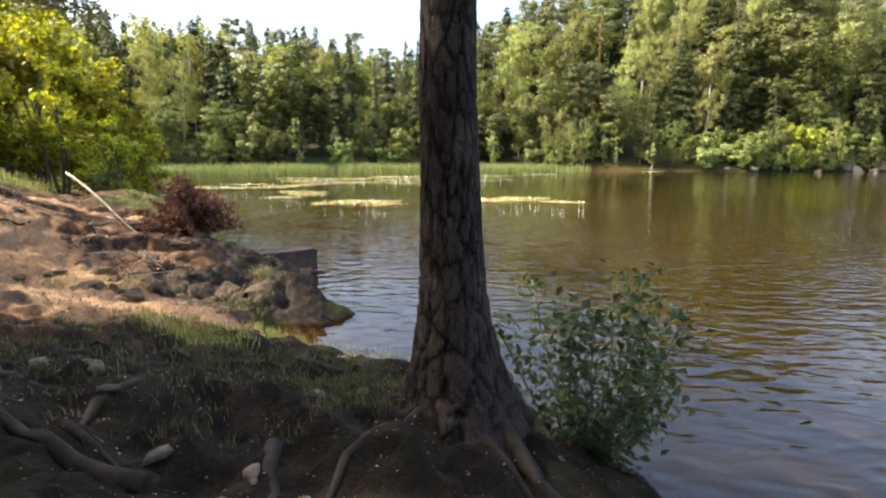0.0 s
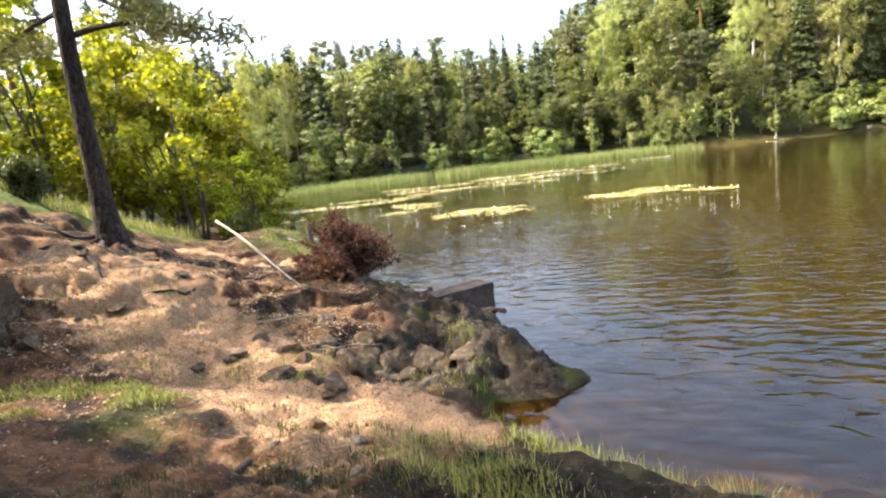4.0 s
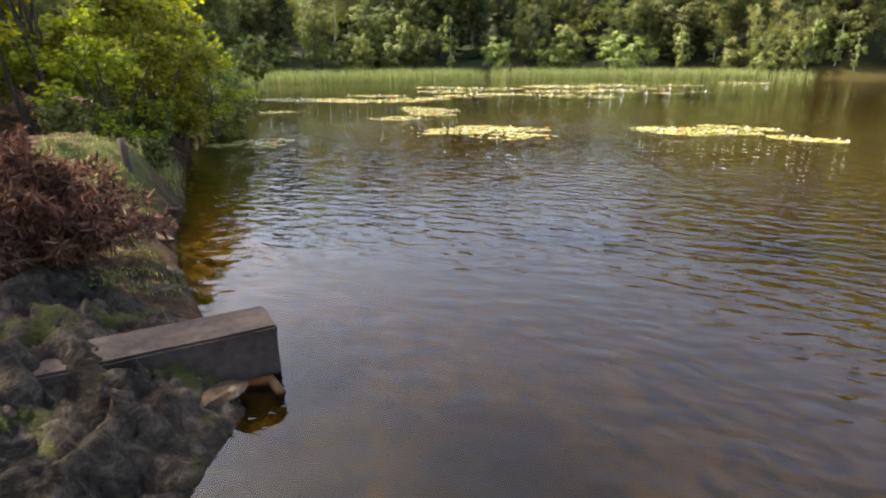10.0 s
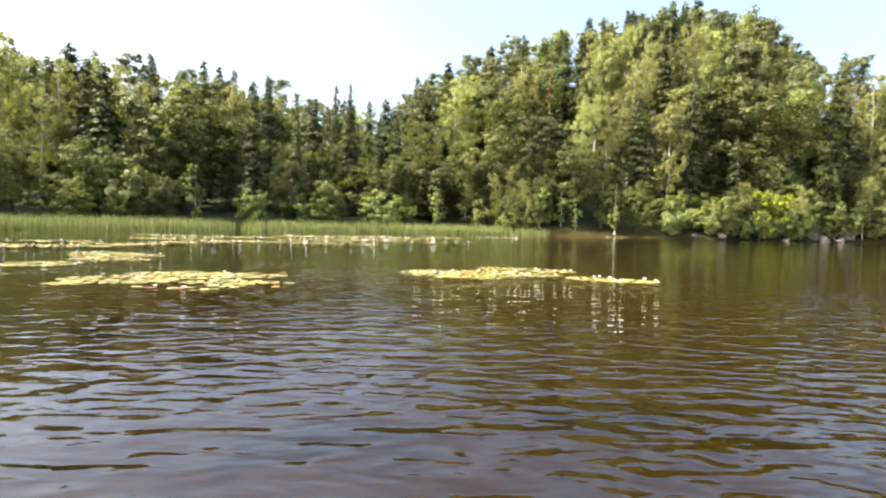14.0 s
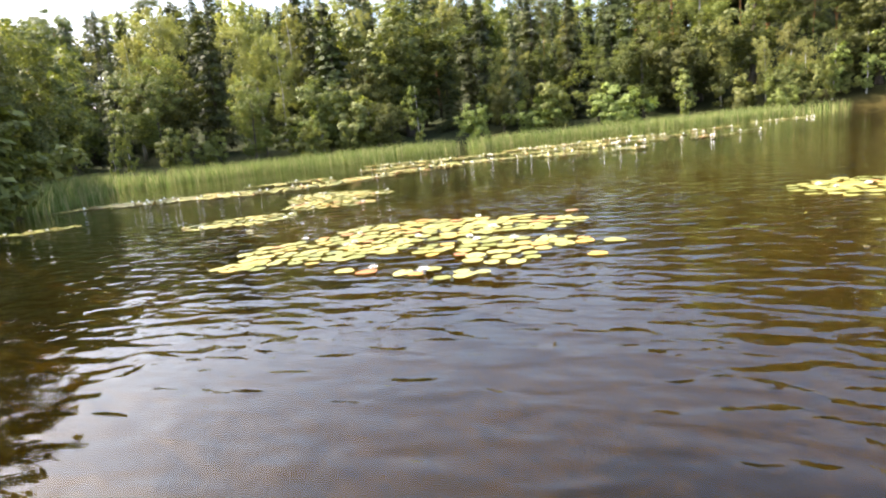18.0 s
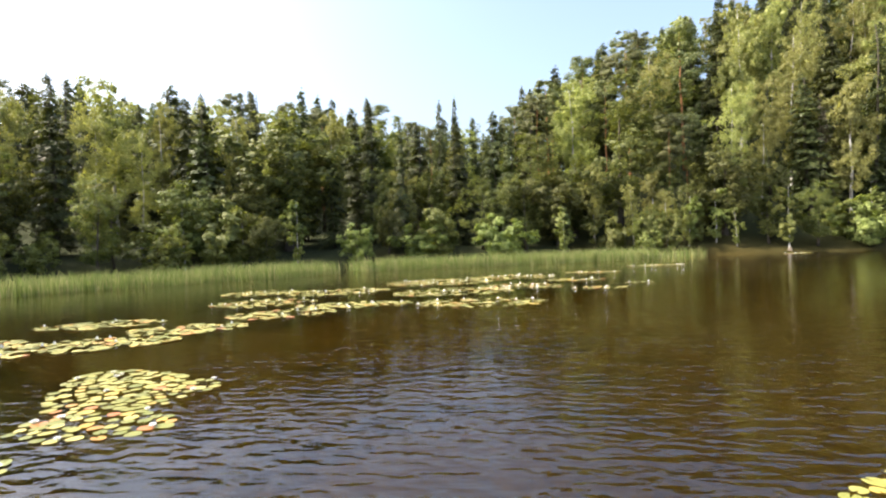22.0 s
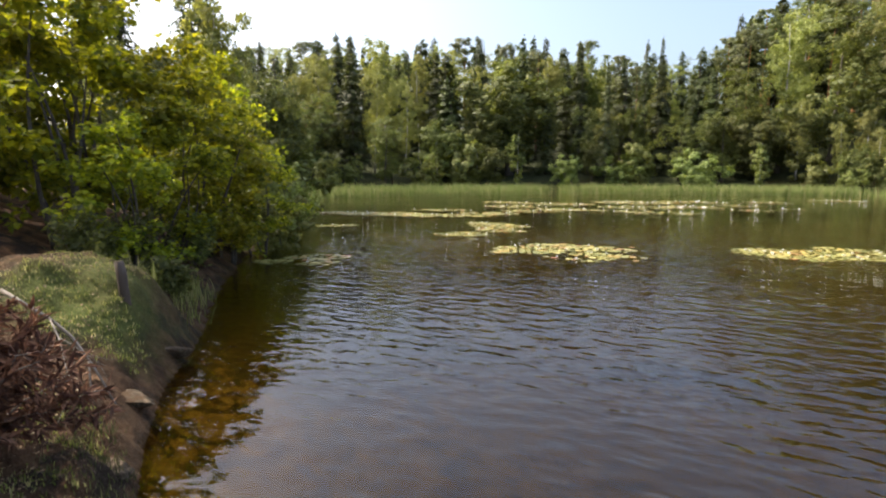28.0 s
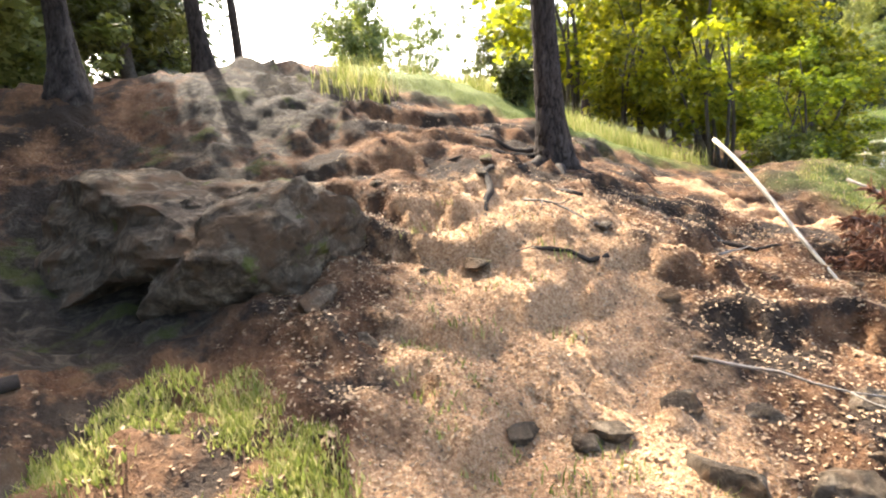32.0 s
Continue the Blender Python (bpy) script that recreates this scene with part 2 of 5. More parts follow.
M_BROADLEAF = leaf_material("broad_leaves", (0.075, 0.092, 0.026), (0.2, 0.215, 0.062), 0.42)
M_BIRCH = leaf_material("birch_leaves", (0.18, 0.2, 0.062), (0.41, 0.415, 0.14), 0.45)
M_WILLOW = leaf_material("willow_leaves", (0.13, 0.16, 0.045), (0.3, 0.33, 0.1), 0.45)
M_LIME = leaf_material("lime_green_leaves", (0.2, 0.25, 0.025), (0.38, 0.42, 0.045), 0.4)
M_MAPLE = leaf_material("maple_leaves", (0.105, 0.14, 0.015), (0.47, 0.47, 0.042), 0.58, tint=(1.0, 1.0, 0.3))
M_SAPLING = leaf_material("sapling_leaves", (0.04, 0.075, 0.026), (0.1, 0.15, 0.052), 0.35)
M_DRY_TREE = plain_material("dry_conifer", (0.14, 0.12, 0.085), (0.3, 0.27, 0.2), 9.0, 0.9)
M_REED = varied_material("reed_blades", [(0.0, (0.13, 0.19, 0.04)), (0.6, (0.23, 0.28, 0.08)), (0.9, (0.4, 0.37, 0.17))], 0.6, 0.4)
M_GRASS = varied_material("grass_blades", [(0.0, (0.13, 0.16, 0.03)), (0.5, (0.28, 0.3, 0.07)), (0.85, (0.45, 0.4, 0.17))], 0.6, 0.35)
# copy of the grass with the bank's shade put into its colours
M_SHADE_TURF = varied_material("shade_darkened_turf", [(0.0, (0.04, 0.052, 0.014)), (0.6, (0.1, 0.11, 0.034)), (0.92, (0.2, 0.18, 0.08))], 0.6, 0.25)
M_LITTER = varied_material("leaf_litter", [(0.0, (0.1, 0.06, 0.035)), (0.4, (0.25, 0.16, 0.09)), (0.75, (0.34, 0.225, 0.125)), (0.95, (0.42, 0.3, 0.185))], 0.7)
M_DRY_TWIG = varied_material("dry_red_needles", [(0.0, (0.05, 0.022, 0.014)), (0.5, (0.13, 0.055, 0.032)), (0.9, (0.25, 0.125, 0.07))], 0.8, 0.15)
M_TWIG = plain_material("grey_twig", (0.1, 0.085, 0.07), (0.25, 0.22, 0.19), 30.0)
M_PALE_WOOD = plain_material("bare_pale_wood", (0.24, 0.2, 0.155), (0.45, 0.4, 0.33), 20.0, 0.7, 0.004, 0.25, (1, 1, 1))
M_ROOT = plain_material("root_bark", (0.012, 0.009, 0.007), (0.048, 0.036, 0.028), 22.0, 0.9, 0.012)


def rock_material():
    n = Nodes("bedrock")
    p = n.coords()
    rock = n.ramp(n.noise(6, 9, 0.72, p, 0.8), [(0.3, (0.055, 0.043, 0.032)), (0.52, (0.19, 0.155, 0.118)), (0.74, (0.4, 0.335, 0.26))])
    rock = n.mix(n.span(n.noise(2.3, 5, 0.6, p), 0.6, 0.7), rock, (0.084, 0.084, 0.028))
    rock = n.mix(n.span(n.noise(16, 4, 0.6, p), 0.6, 0.68), rock, (0.315, 0.301, 0.280))
    return n.finish(rock, 0.9, n.bump(n.noise(11, 9, 0.78, p), 1.0, 0.06), 0.2)


M_ROCK = rock_material()


def stone_material():
    """Weathered stone, earthy in its hollows, with moss here and there."""
    n = Nodes("weathered_stone")
    p = n.coords()
    col = n.ramp(n.noise(11, 8, 0.72, p, 0.6), [(0.32, (0.035, 0.025, 0.017)), (0.52, (0.12, 0.09, 0.062)), (0.72, (0.3, 0.235, 0.165))])
    col = n.mix(n.span(n.noise(4.5, 5, 0.6, p), 0.5, 0.62), col, (0.115, 0.072, 0.042))
    col = n.mix(n.span(n.noise(3.1, 5, 0.65, p), 0.6, 0.68), col, (0.1, 0.105, 0.03))
    return n.finish(col, 0.92, n.bump(n.noise(18, 8, 0.75, p), 1.0, 0.05), 0.15)


M_STONE = stone_material()
M_CONCRETE = plain_material("weathered_concrete", (0.026, 0.019, 0.015), (0.085, 0.062, 0.05), 14.0, 0.85, 0.006)
M_WET_WOOD = plain_material("wet_orange_wood", (0.06, 0.026, 0.01), (0.17, 0.08, 0.028), 14.0, 0.4, 0.006)
M_POST = plain_material("weathered_post", (0.04, 0.03, 0.024), (0.12, 0.095, 0.078), 18.0, 0.9, 0.008, 0.2, (1, 1, 0.2))
M_PAD = pad_material()
M_PETAL = plain_material("white_petal", (0.75, 0.74, 0.7), (0.85, 0.85, 0.82), 20.0, 0.5, 0.002)
M_STAMEN = plain_material("yellow_stamen", (0.7, 0.45, 0.05), (0.8, 0.6, 0.1), 20.0, 0.6, 0.002)


# ---- helpers for meshes ----
def mesh_of(name, verts, faces, material, smooth=False):
    me = bpy.data.meshes.new(name)
    me.from_pydata([tuple(v) for v in np.asarray(verts, float)], [], faces if isinstance(faces, list) else faces.tolist())
    me.materials.append(material)
    if smooth:
        me.polygons.foreach_set("use_smooth", [True] * len(me.polygons))
    me.update()
    return me


def piece(name, me, parent=None, m=None, label=""):
    ob = new(name, me)
    if parent is not None:
        ob.parent = parent
    if m is not None:
        ob.matrix_basis = m
    return tagged(ob, label)


def thing(name, label, category, m, group="", kind=""):
    ob = new(name)
    ob.empty_display_size = 0.2
    ob.matrix_basis = m
    return tagged(ob, label, category, group, kind)


def join(sets):
    """Joins (verts, faces) sets into one."""
    verts, faces, base = [], [], 0
    for v, f in sets:
        verts.append(np.asarray(v, float))
        faces += [[i + base for i in q] for q in f]
        base += len(v)
    return np.concatenate(verts), faces


def tube(points, radii, sides=7, wob=0.0, rand=None):
    """A tapering tube along points."""
    pts = np.asarray(points, float)
    tang = np.gradient(pts, axis=0)
    tang /= np.linalg.norm(tang, axis=1)[:, None] + 1e-9
    ref = np.array([0.31, 0.17, 0.93]) if abs(tang[0, 2]) < 0.9 else np.array([1.0, 0.1, 0.05])
    verts, faces, k = [], [], sides
    for i, (p, t, r) in enumerate(zip(pts, tang, radii)):
        a = np.cross(ref, t)
        a /= np.linalg.norm(a) + 1e-9
        b = np.cross(t, a)
        for j in range(k):
            ang = 2 * math.pi * j / k
            rr = r * (1 + (wob * (rand.random() - 0.5) if wob else 0))
            verts.append(p + rr * (math.cos(ang) * a + math.sin(ang) * b))
        if i:
            for j in range(k):
                faces.append([(i - 1) * k + j, (i - 1) * k + (j + 1) % k, i * k + (j + 1) % k, i * k + j])
    faces.append(list(range(k))[::-1])
    faces.append([(len(pts) - 1) * k + j for j in range(k)])
    return np.array(verts), faces


def leaves(centres, u, v):
    """Pointed leaves with a folded midrib: centres (n,3), half-length u, half-width v."""
    n = len(centres)
    nrm = np.cross(u, v)
    nrm /= np.linalg.norm(nrm, axis=1)[:, None] + 1e-9
    lift = nrm * np.linalg.norm(v, axis=1)[:, None] * 0.35
    verts = np.stack([centres - u, centres - u * 0.1 + v + lift, centres + u, centres - u * 0.1 - v + lift], 1).reshape(-1, 3)
    i = np.arange(n)[:, None] * 4
    return verts, np.concatenate([i + np.array([[0, 2, 1]]), i + np.array([[0, 3, 2]])])


def unit(v):
    return v / (np.linalg.norm(v, axis=-1, keepdims=True) + 1e-9)


# ---- ground ----
SHORE = [(9, -14), (5, -5), (2.6, 0.5), (1.1, 3.2), (0.2, 4.5), (-0.9, 4.9), (-2.0, 5.3), (-2.9, 6.0), (-2.75, 6.3), (-2.2, 6.45), (-1.85, 6.9), (-2.3, 7.35),
         (-2.75, 7.95), (-3.0, 8.5), (-3.2, 9.1), (-3.9, 9.6), (-4.8, 10.25), (-5.8, 10.95), (-6.7, 11.7), (-7.8, 12.9), (-9.0, 14.0), (-10.4, 15.3), (-13, 18),
         (-20, 26), (-31, 37), (-42, 44), (-40, 54), (-32, 64), (-20, 74), (0, 80), (13, 81), (32, 84), (55, 88), (85, 95), (130, 100), (150, 40), (140, -60), (60, -80), (16, -30)]
SHORE_NP = np.array(SHORE, float)


def inland(x, y):
    """Metres from the water's edge: plus on land, minus in the lake."""
    x, y = np.asarray(x, float), np.asarray(y, float)
    best, inside = np.full(x.shape, 1e9), np.zeros(x.shape, bool)
    for a, b in zip(SHORE_NP, np.roll(SHORE_NP, -1, 0)):
        d = b - a
        t = np.clip(((x - a[0]) * d[0] + (y - a[1]) * d[1]) / (d @ d), 0, 1)
        best = np.minimum(best, np.hypot(x - a[0] - t * d[0], y - a[1] - t * d[1]))
        if a[1] != b[1]:
            inside ^= ((a[1] > y) != (b[1] > y)) & (x < d[0] * (y - a[1]) / d[1] + a[0])
    return np.where(inside, -best, best)


def step(v, lo, hi):
    t = np.clip((v - lo) / (hi - lo), 0, 1)
    return t * t * (3 - 2 * t)


TABLE = np.random.default_rng(2024).permutation(512)
ANGLE = np.random.default_rng(2025).random(512) * 2 * math.pi


def lattice(i, j):
    return TABLE[(TABLE[i.astype(int) % 512] + j.astype(int)) % 512]


def gradient_noise(x, y):
    x0, y0 = np.floor(x), np.floor(y)
    fx, fy = x - x0, y - y0
    u, v = fx * fx * fx * (fx * (fx * 6 - 15) + 10), fy * fy * fy * (fy * (fy * 6 - 15) + 10)
    corner = {}
    for a in (0, 1):
        for b in (0, 1):
            g = ANGLE[lattice(x0 + a, y0 + b)]
            corner[a, b] = np.cos(g) * (fx - a) + np.sin(g) * (fy - b)
    return 1.6 * ((corner[0, 0] * (1 - u) + corner[1, 0] * u) * (1 - v) + (corner[0, 1] * (1 - u) + corner[1, 1] * u) * v)


def fractal(x, y, scale, octaves=4, seed=0.0):
    out, amp, f = np.zeros(np.shape(x)), 1.0, scale
    for k in range(octaves):
        out += amp * gradient_noise(x * f + seed * 17.3 + k * 5.7, y * f - seed * 9.1)
        amp, f = amp * 0.53, f * 2.1
    return out


def facets(x, y):
    """A level of its own for each cell of a cracked surface, and the distance to the cell's edge."""
    x0, y0 = np.floor(x), np.floor(y)
    best, second, level = np.full(x.shape, 9.0), np.full(x.shape, 9.0), np.zeros(x.shape)
    for a in (-1, 0, 1):
        for b in (-1, 0, 1):
            k = lattice(x0 + a, y0 + b)
            px, py = x0 + a + ANGLE[k] / 6.2832, y0 + b + ANGLE[(k * 7 + 3) % 512] / 6.2832
            d = np.hypot(px - x, py - y)
            closer = d < best
            second = np.where(closer, best, np.minimum(second, d))
            level = np.where(closer, ANGLE[(k * 13 + 5) % 512] / 6.2832, level)
            best = np.where(closer, d, best)
    return level, second - best


# bumps of the near bank: x, y, radius, height
BUMPS = [(-11.5, 7.6, 2.6, 0.55), (-10.3, 4.9, 1.7, 0.12), (-7.4, 3.0, 1.9, -0.75), (-0.3, 2.45, 0.7, 0.2), (-2.6, 7.2, 0.5, 0.16), (-3.9, 6.9, 0.35, 0.12), (-6.9, 9.6, 0.8, 0.1), (-8.3, 11.9, 1.2, 0.65),
         (-5.2, 6.9, 1.1, -0.26), (-5.0, 5.2, 0.7, -0.1)]


def smooth_height(x, y, d):
    """The ground without its small relief."""
    near = step(30 - np.hypot(x + 4, y - 6), 0, 12)
    bank = 0.35 * (1 - np.exp(-np.maximum(d, 0) / 0.3)) + 0.18 * d + 0.03 * np.minimum(d, 4) ** 2 + 0.17 * np.maximum(np.minimum(d, 8) - 4, 0) - 0.12 * np.maximum(d - 8, 0)
    low = step(5.4 - y, 0, 1.4) * step(x + 5, 0, 1.5) * step(6 - d, 0, 2)
    bank = bank * (1 - low) + np.minimum(bank - 0.06, 1.17 + 0.24 * np.clip(-x - 1.3, 0, 3)) * low
    point = step(x + 4.9, 0, 1.2) * step(y, 5.6, 6.4) * step(9.9 - y, 0, 0.8)
    bank = bank * (1 - 0.3 * point)
    for bx, by, r, h in BUMPS:
        bank = bank + h * np.exp(-((x - bx) ** 2 + (y - by) ** 2) / r ** 2) * step(d, 0.0, 0.6)
    # wooded hills round the lake: steep beyond the far shore, higher to the east
    hill = 24 * step(x, -14, 34) * (1 - 0.12 * step(x, 44, 62)) + 7
    rise = np.where(y > 55, hill * step(d, 2, 46) + 0.25 * np.minimum(d, 6), 0.5 + np.minimum(d, 60) * 0.16)
    rise = rise * step(y - 30, -20, 25) + (0.4 + np.minimum(d, 40) * 0.12) * (1 - step(y - 30, -20, 25))
    land = near * bank + (1 - near) * rise
    floor = -0.1 - 0.28 * np.clip(-d, 0, 9) ** 1.1 - 0.06 * np.maximum(-d - 9, 0)
    shelf = -0.05 - 0.16 * np.minimum(-d, 30)
    near_bed = step(14 - np.hypot(x + 2, y - 5), 0, 8)
    return np.where(d >= 0, land, np.maximum(near_bed * shelf + (1 - near_bed) * floor, -7))


def spacing(lo, hi, fine_lo, fine_hi, fine, grow=1.16, top=9.0):
    mid = list(np.arange(fine_lo, fine_hi, fine))
    for sign, end, seq in ((1, hi, mid), (-1, lo, mid)):
        s, p = fine, (fine_hi if sign > 0 else fine_lo)
        extra = []
        while (p < end) if sign > 0 else (p > end):
            s = min(s * grow, top)
            p += sign * s
            extra.append(p)
        seq += extra
    return np.unique(np.round(np.array(mid), 4))


GX, GY = spacing(-900, 900, -9.5, 1.5, 0.045, 1.12, 60), spacing(-700, 1100, 0.3, 11.5, 0.045, 1.12, 60)
gx, gy = np.meshgrid(GX, GY)
gd = inland(gx, gy)
gz = smooth_height(gx, gy, gd)
near_mask = step(16 - np.hypot(gx + 4, gy - 6), 0, 6)
rocky = np.clip(step(1.3 - np.abs(gd - 0.6), 0, 0.8) * step(gy, 5.6, 6.6) * step(9.9 - gy, 0, 0.6) + 0.8 * np.exp(-((gx + 7.3) ** 2 + (gy - 3.4) ** 2) / 2.2)
                + 0.7 * np.exp(-((gx + 10) ** 2 + (gy - 5) ** 2) / 3.0) + 0.55 * np.exp(-((gx + 9.2) ** 2 + (gy - 8.6) ** 2) / 1.2), 0, 1) * near_mask
relief = np.zeros_like(gz)
sel = near_mask > 0.01
rough_a, rough_b = fractal(gx[sel], gy[sel], 1.1, 5, 3.1), fractal(gx[sel], gy[sel], 4.2, 4, 9.7)
rough_c = fractal(gx[sel], gy[sel], 2.3, 3, 7.3)
wx, wy = gx[sel] + 0.12 * rough_b, gy[sel] + 0.12 * rough_c
facet, edge = facets(wx * 2.4 + wy * 0.8, wy * 1.6 - wx * 0.5)
facet_b, edge_b = facets(wx * 6.1 - wy * 1.5 + 40, wy * 4.3 + wx * 1.2 + 10)
lump, lump_edge = facets(wx * 7.5 + 80, wy * 7.5 + 30)
ridge = np.abs(fractal(gx[sel] + 0.5 * gy[sel], gy[sel] - 0.5 * gx[sel], 1.9, 4, 5.5))
relief[sel] = near_mask[sel] * (0.075 * rough_a + 0.03 * rough_b + 0.05 * np.maximum(rough_c, -0.2) + 0.035 * np.maximum(lump - 0.6, 0) * step(lump_edge, 0, 0.25))
under_trees = step(5.2 - gy[sel], 0, 0.8) * step(gx[sel] + 4.6, 0, 1.2)
relief[sel] += under_trees * (0.025 * rough_b + 0.03 * np.maximum(lump - 0.55, 0) * step(lump_edge, 0, 0.22) - 0.02 * step(0.14 - edge, 0, 0.14))
relief[sel] += rocky[sel] * step(gx[sel] + 6.6, 0, 0.8) * (0.15 * (facet - 0.4) + 0.06 * (facet_b - 0.5) - 0.07 * step(0.16 - edge, 0, 0.16) - 0.03 * step(0.15 - edge_b, 0, 0.15) + 0.1 * (0.3 - ridge) + 0.04 * rough_b)
relief *= np.where(gd > 0, step(gd, -0.05, 0.35), 0.15 * step(-gd, 0, 1))
gz = gz + relief
# the slope falls in small uneven ledges
ledges = near_mask * step(gd, 1.0, 2.0) * step(-3.6 - gx, 0, 1.0) * step(gx + 12.5, 0, 1.5) * step(gy, 4.2, 5.4) * step(11.2 - gy, 0, 1.2)
rise_at = (gz + 0.2 * fractal(gx, gy, 0.8, 5, 4.4)) / 0.3
gz = gz + ledges * 0.3 * (0.5 + 0.35 * fractal(gx, gy, 0.5, 2, 8.8)) * (step(rise_at - np.floor(rise_at), 0.55, 0.95) - (rise_at - np.floor(rise_at)))
far_sel = (near_mask < 0.5) & (gd > 2) & (np.hypot(gx, gy) < 260)
gz[far_sel] += 0.9 * fractal(gx[far_sel], gy[far_sel], 0.06, 3, 2.0)
rows_n, cols_n = gx.shape
idx = np.arange(rows_n * cols_n).reshape(rows_n, cols_n)
faces = np.stack([idx[:-1, :-1], idx[:-1, 1:], idx[1:, 1:], idx[1:, :-1]], -1).reshape(-1, 4)
me = mesh_of("ground", np.stack([gx, gy, gz], -1).reshape(-1, 3), faces, M_GROUND, True)
hill_top = np.exp(-((gx + 12.5) ** 2 + (gy - 9.0) ** 2) / 9.0)
grassy = np.clip(hill_top * 1.3 + 0.55 * np.exp(-((gx + 4.6) ** 2 + (gy - 4.0) ** 2) / 0.6) + 0.35 * np.exp(-((gx + 8.3) ** 2 + (gy - 12.6) ** 2) / 3)
                 + 0.15 * step(4.6 - gy, 0, 1) * step(gx + 4.2, 0, 1.0) + 0.3 * np.exp(-((gx + 7.3) ** 2 + (gy - 11.5) ** 2) / 1.2), 0, 1)
# mask of the dark humus, drawn where the bank lies in shade
humus_shade = np.maximum(step(5.0 - gy + 0.25 * np.sin(gx * 2.1), 0, 0.9) * step(gx + 3.3, 0, 0.9), step(6.1 - gy, 0, 0.5) * step(gx + 2.9, 0, 0.7))
humus_shade = np.maximum(humus_shade, step(3.5 - gy, 0, 0.7) * step(gx + 5.4, 0, 1.0))
humus_shade = np.maximum(humus_shade, 0.45 * step(gy, 9.4, 10.1) * step(3.0 - gd, 0, 1.5))


def near_line(ax, ay, bx, by):
    t = np.clip(((gx - ax) * (bx - ax) + (gy - ay) * (by - ay)) / ((bx - ax) ** 2 + (by - ay) ** 2), 0, 1)
    return np.hypot(gx - ax - t * (bx - ax), gy - ay - t * (by - ay))


trodden = np.maximum(np.exp(-(near_line(-3.3, 4.8, -6.6, 6.2) / 0.88) ** 2), 0.7 * np.exp(-(near_line(-8.6, 9.6, -7.0, 9.5) / 0.5) ** 2))
for attr_name, values in (("humus_shade", humus_shade), ("trodden", trodden), ("rock", rocky), ("grass", grassy), ("forest", 1 - step(24 - np.hypot(gx + 5, gy - 7), 0, 8)), ("bed", step(-gz, -0.02, 0.03)),
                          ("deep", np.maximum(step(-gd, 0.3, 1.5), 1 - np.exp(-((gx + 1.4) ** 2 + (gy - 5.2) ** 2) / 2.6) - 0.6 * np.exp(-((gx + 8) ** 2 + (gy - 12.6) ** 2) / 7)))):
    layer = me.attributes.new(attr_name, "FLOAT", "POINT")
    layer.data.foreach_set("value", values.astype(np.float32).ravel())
ground = tagged(new("ground", me), "brown forest soil, bare bedrock and grass sloping to a lake", "ground", kind="structure")


def height(x, y):
    """The ground's height at a place, relief included."""
    i = int(np.clip(np.searchsorted(GX, x) - 1, 0, cols_n - 2))
    j = int(np.clip(np.searchsorted(GY, y) - 1, 0, rows_n - 2))
    u = np.clip((x - GX[i]) / (GX[i + 1] - GX[i]), 0, 1)
    v = np.clip((y - GY[j]) / (GY[j + 1] - GY[j]), 0, 1)
    return float((gz[j, i] * (1 - u) + gz[j, i + 1] * u) * (1 - v) + (gz[j + 1, i] * (1 - u) + gz[j + 1, i + 1] * u) * v)


me = mesh_of("water", [(-70, -90, 0), (160, -90, 0), (160, 110, 0), (-70, 110, 0)], [[0, 1, 2, 3]], M_WATER)
tagged(new("water", me), "brown rippled lake water reflecting trees and sky", "water", kind="structure")


# ---- trees ----
def trunk_mesh(name, h, r, material, lean=(0, 0), seed=0, sides=9, tip=0.12):
    rand = np.random.default_rng(seed)
    k = 9
    zs = np.linspace(-0.15, h, k)
    bend = np.cumsum(rand.normal(0, 0.012 * h, (k, 2)), 0) * 0.4
    pts = [(bend[i, 0] + lean[0] * z / h, bend[i, 1] + lean[1] * z / h, z) for i, z in enumerate(zs)]
    rad = [r * (1.35 if i == 0 else 1) * (1 - (1 - tip) * i / (k - 1)) for i in range(k)]
    return mesh_of(name, *tube(pts, rad, sides), material, True)


def sprays(c, u, v):
    """Small three-cornered leaves or needle sprays: centres (n,3), half-length u, half-width v."""
    n = len(c)
    verts = np.stack([c + u, c - 0.7 * u + v, c - 0.7 * u - v], 1).reshape(-1, 3)
    return verts, np.arange(n * 3).reshape(n, 3)


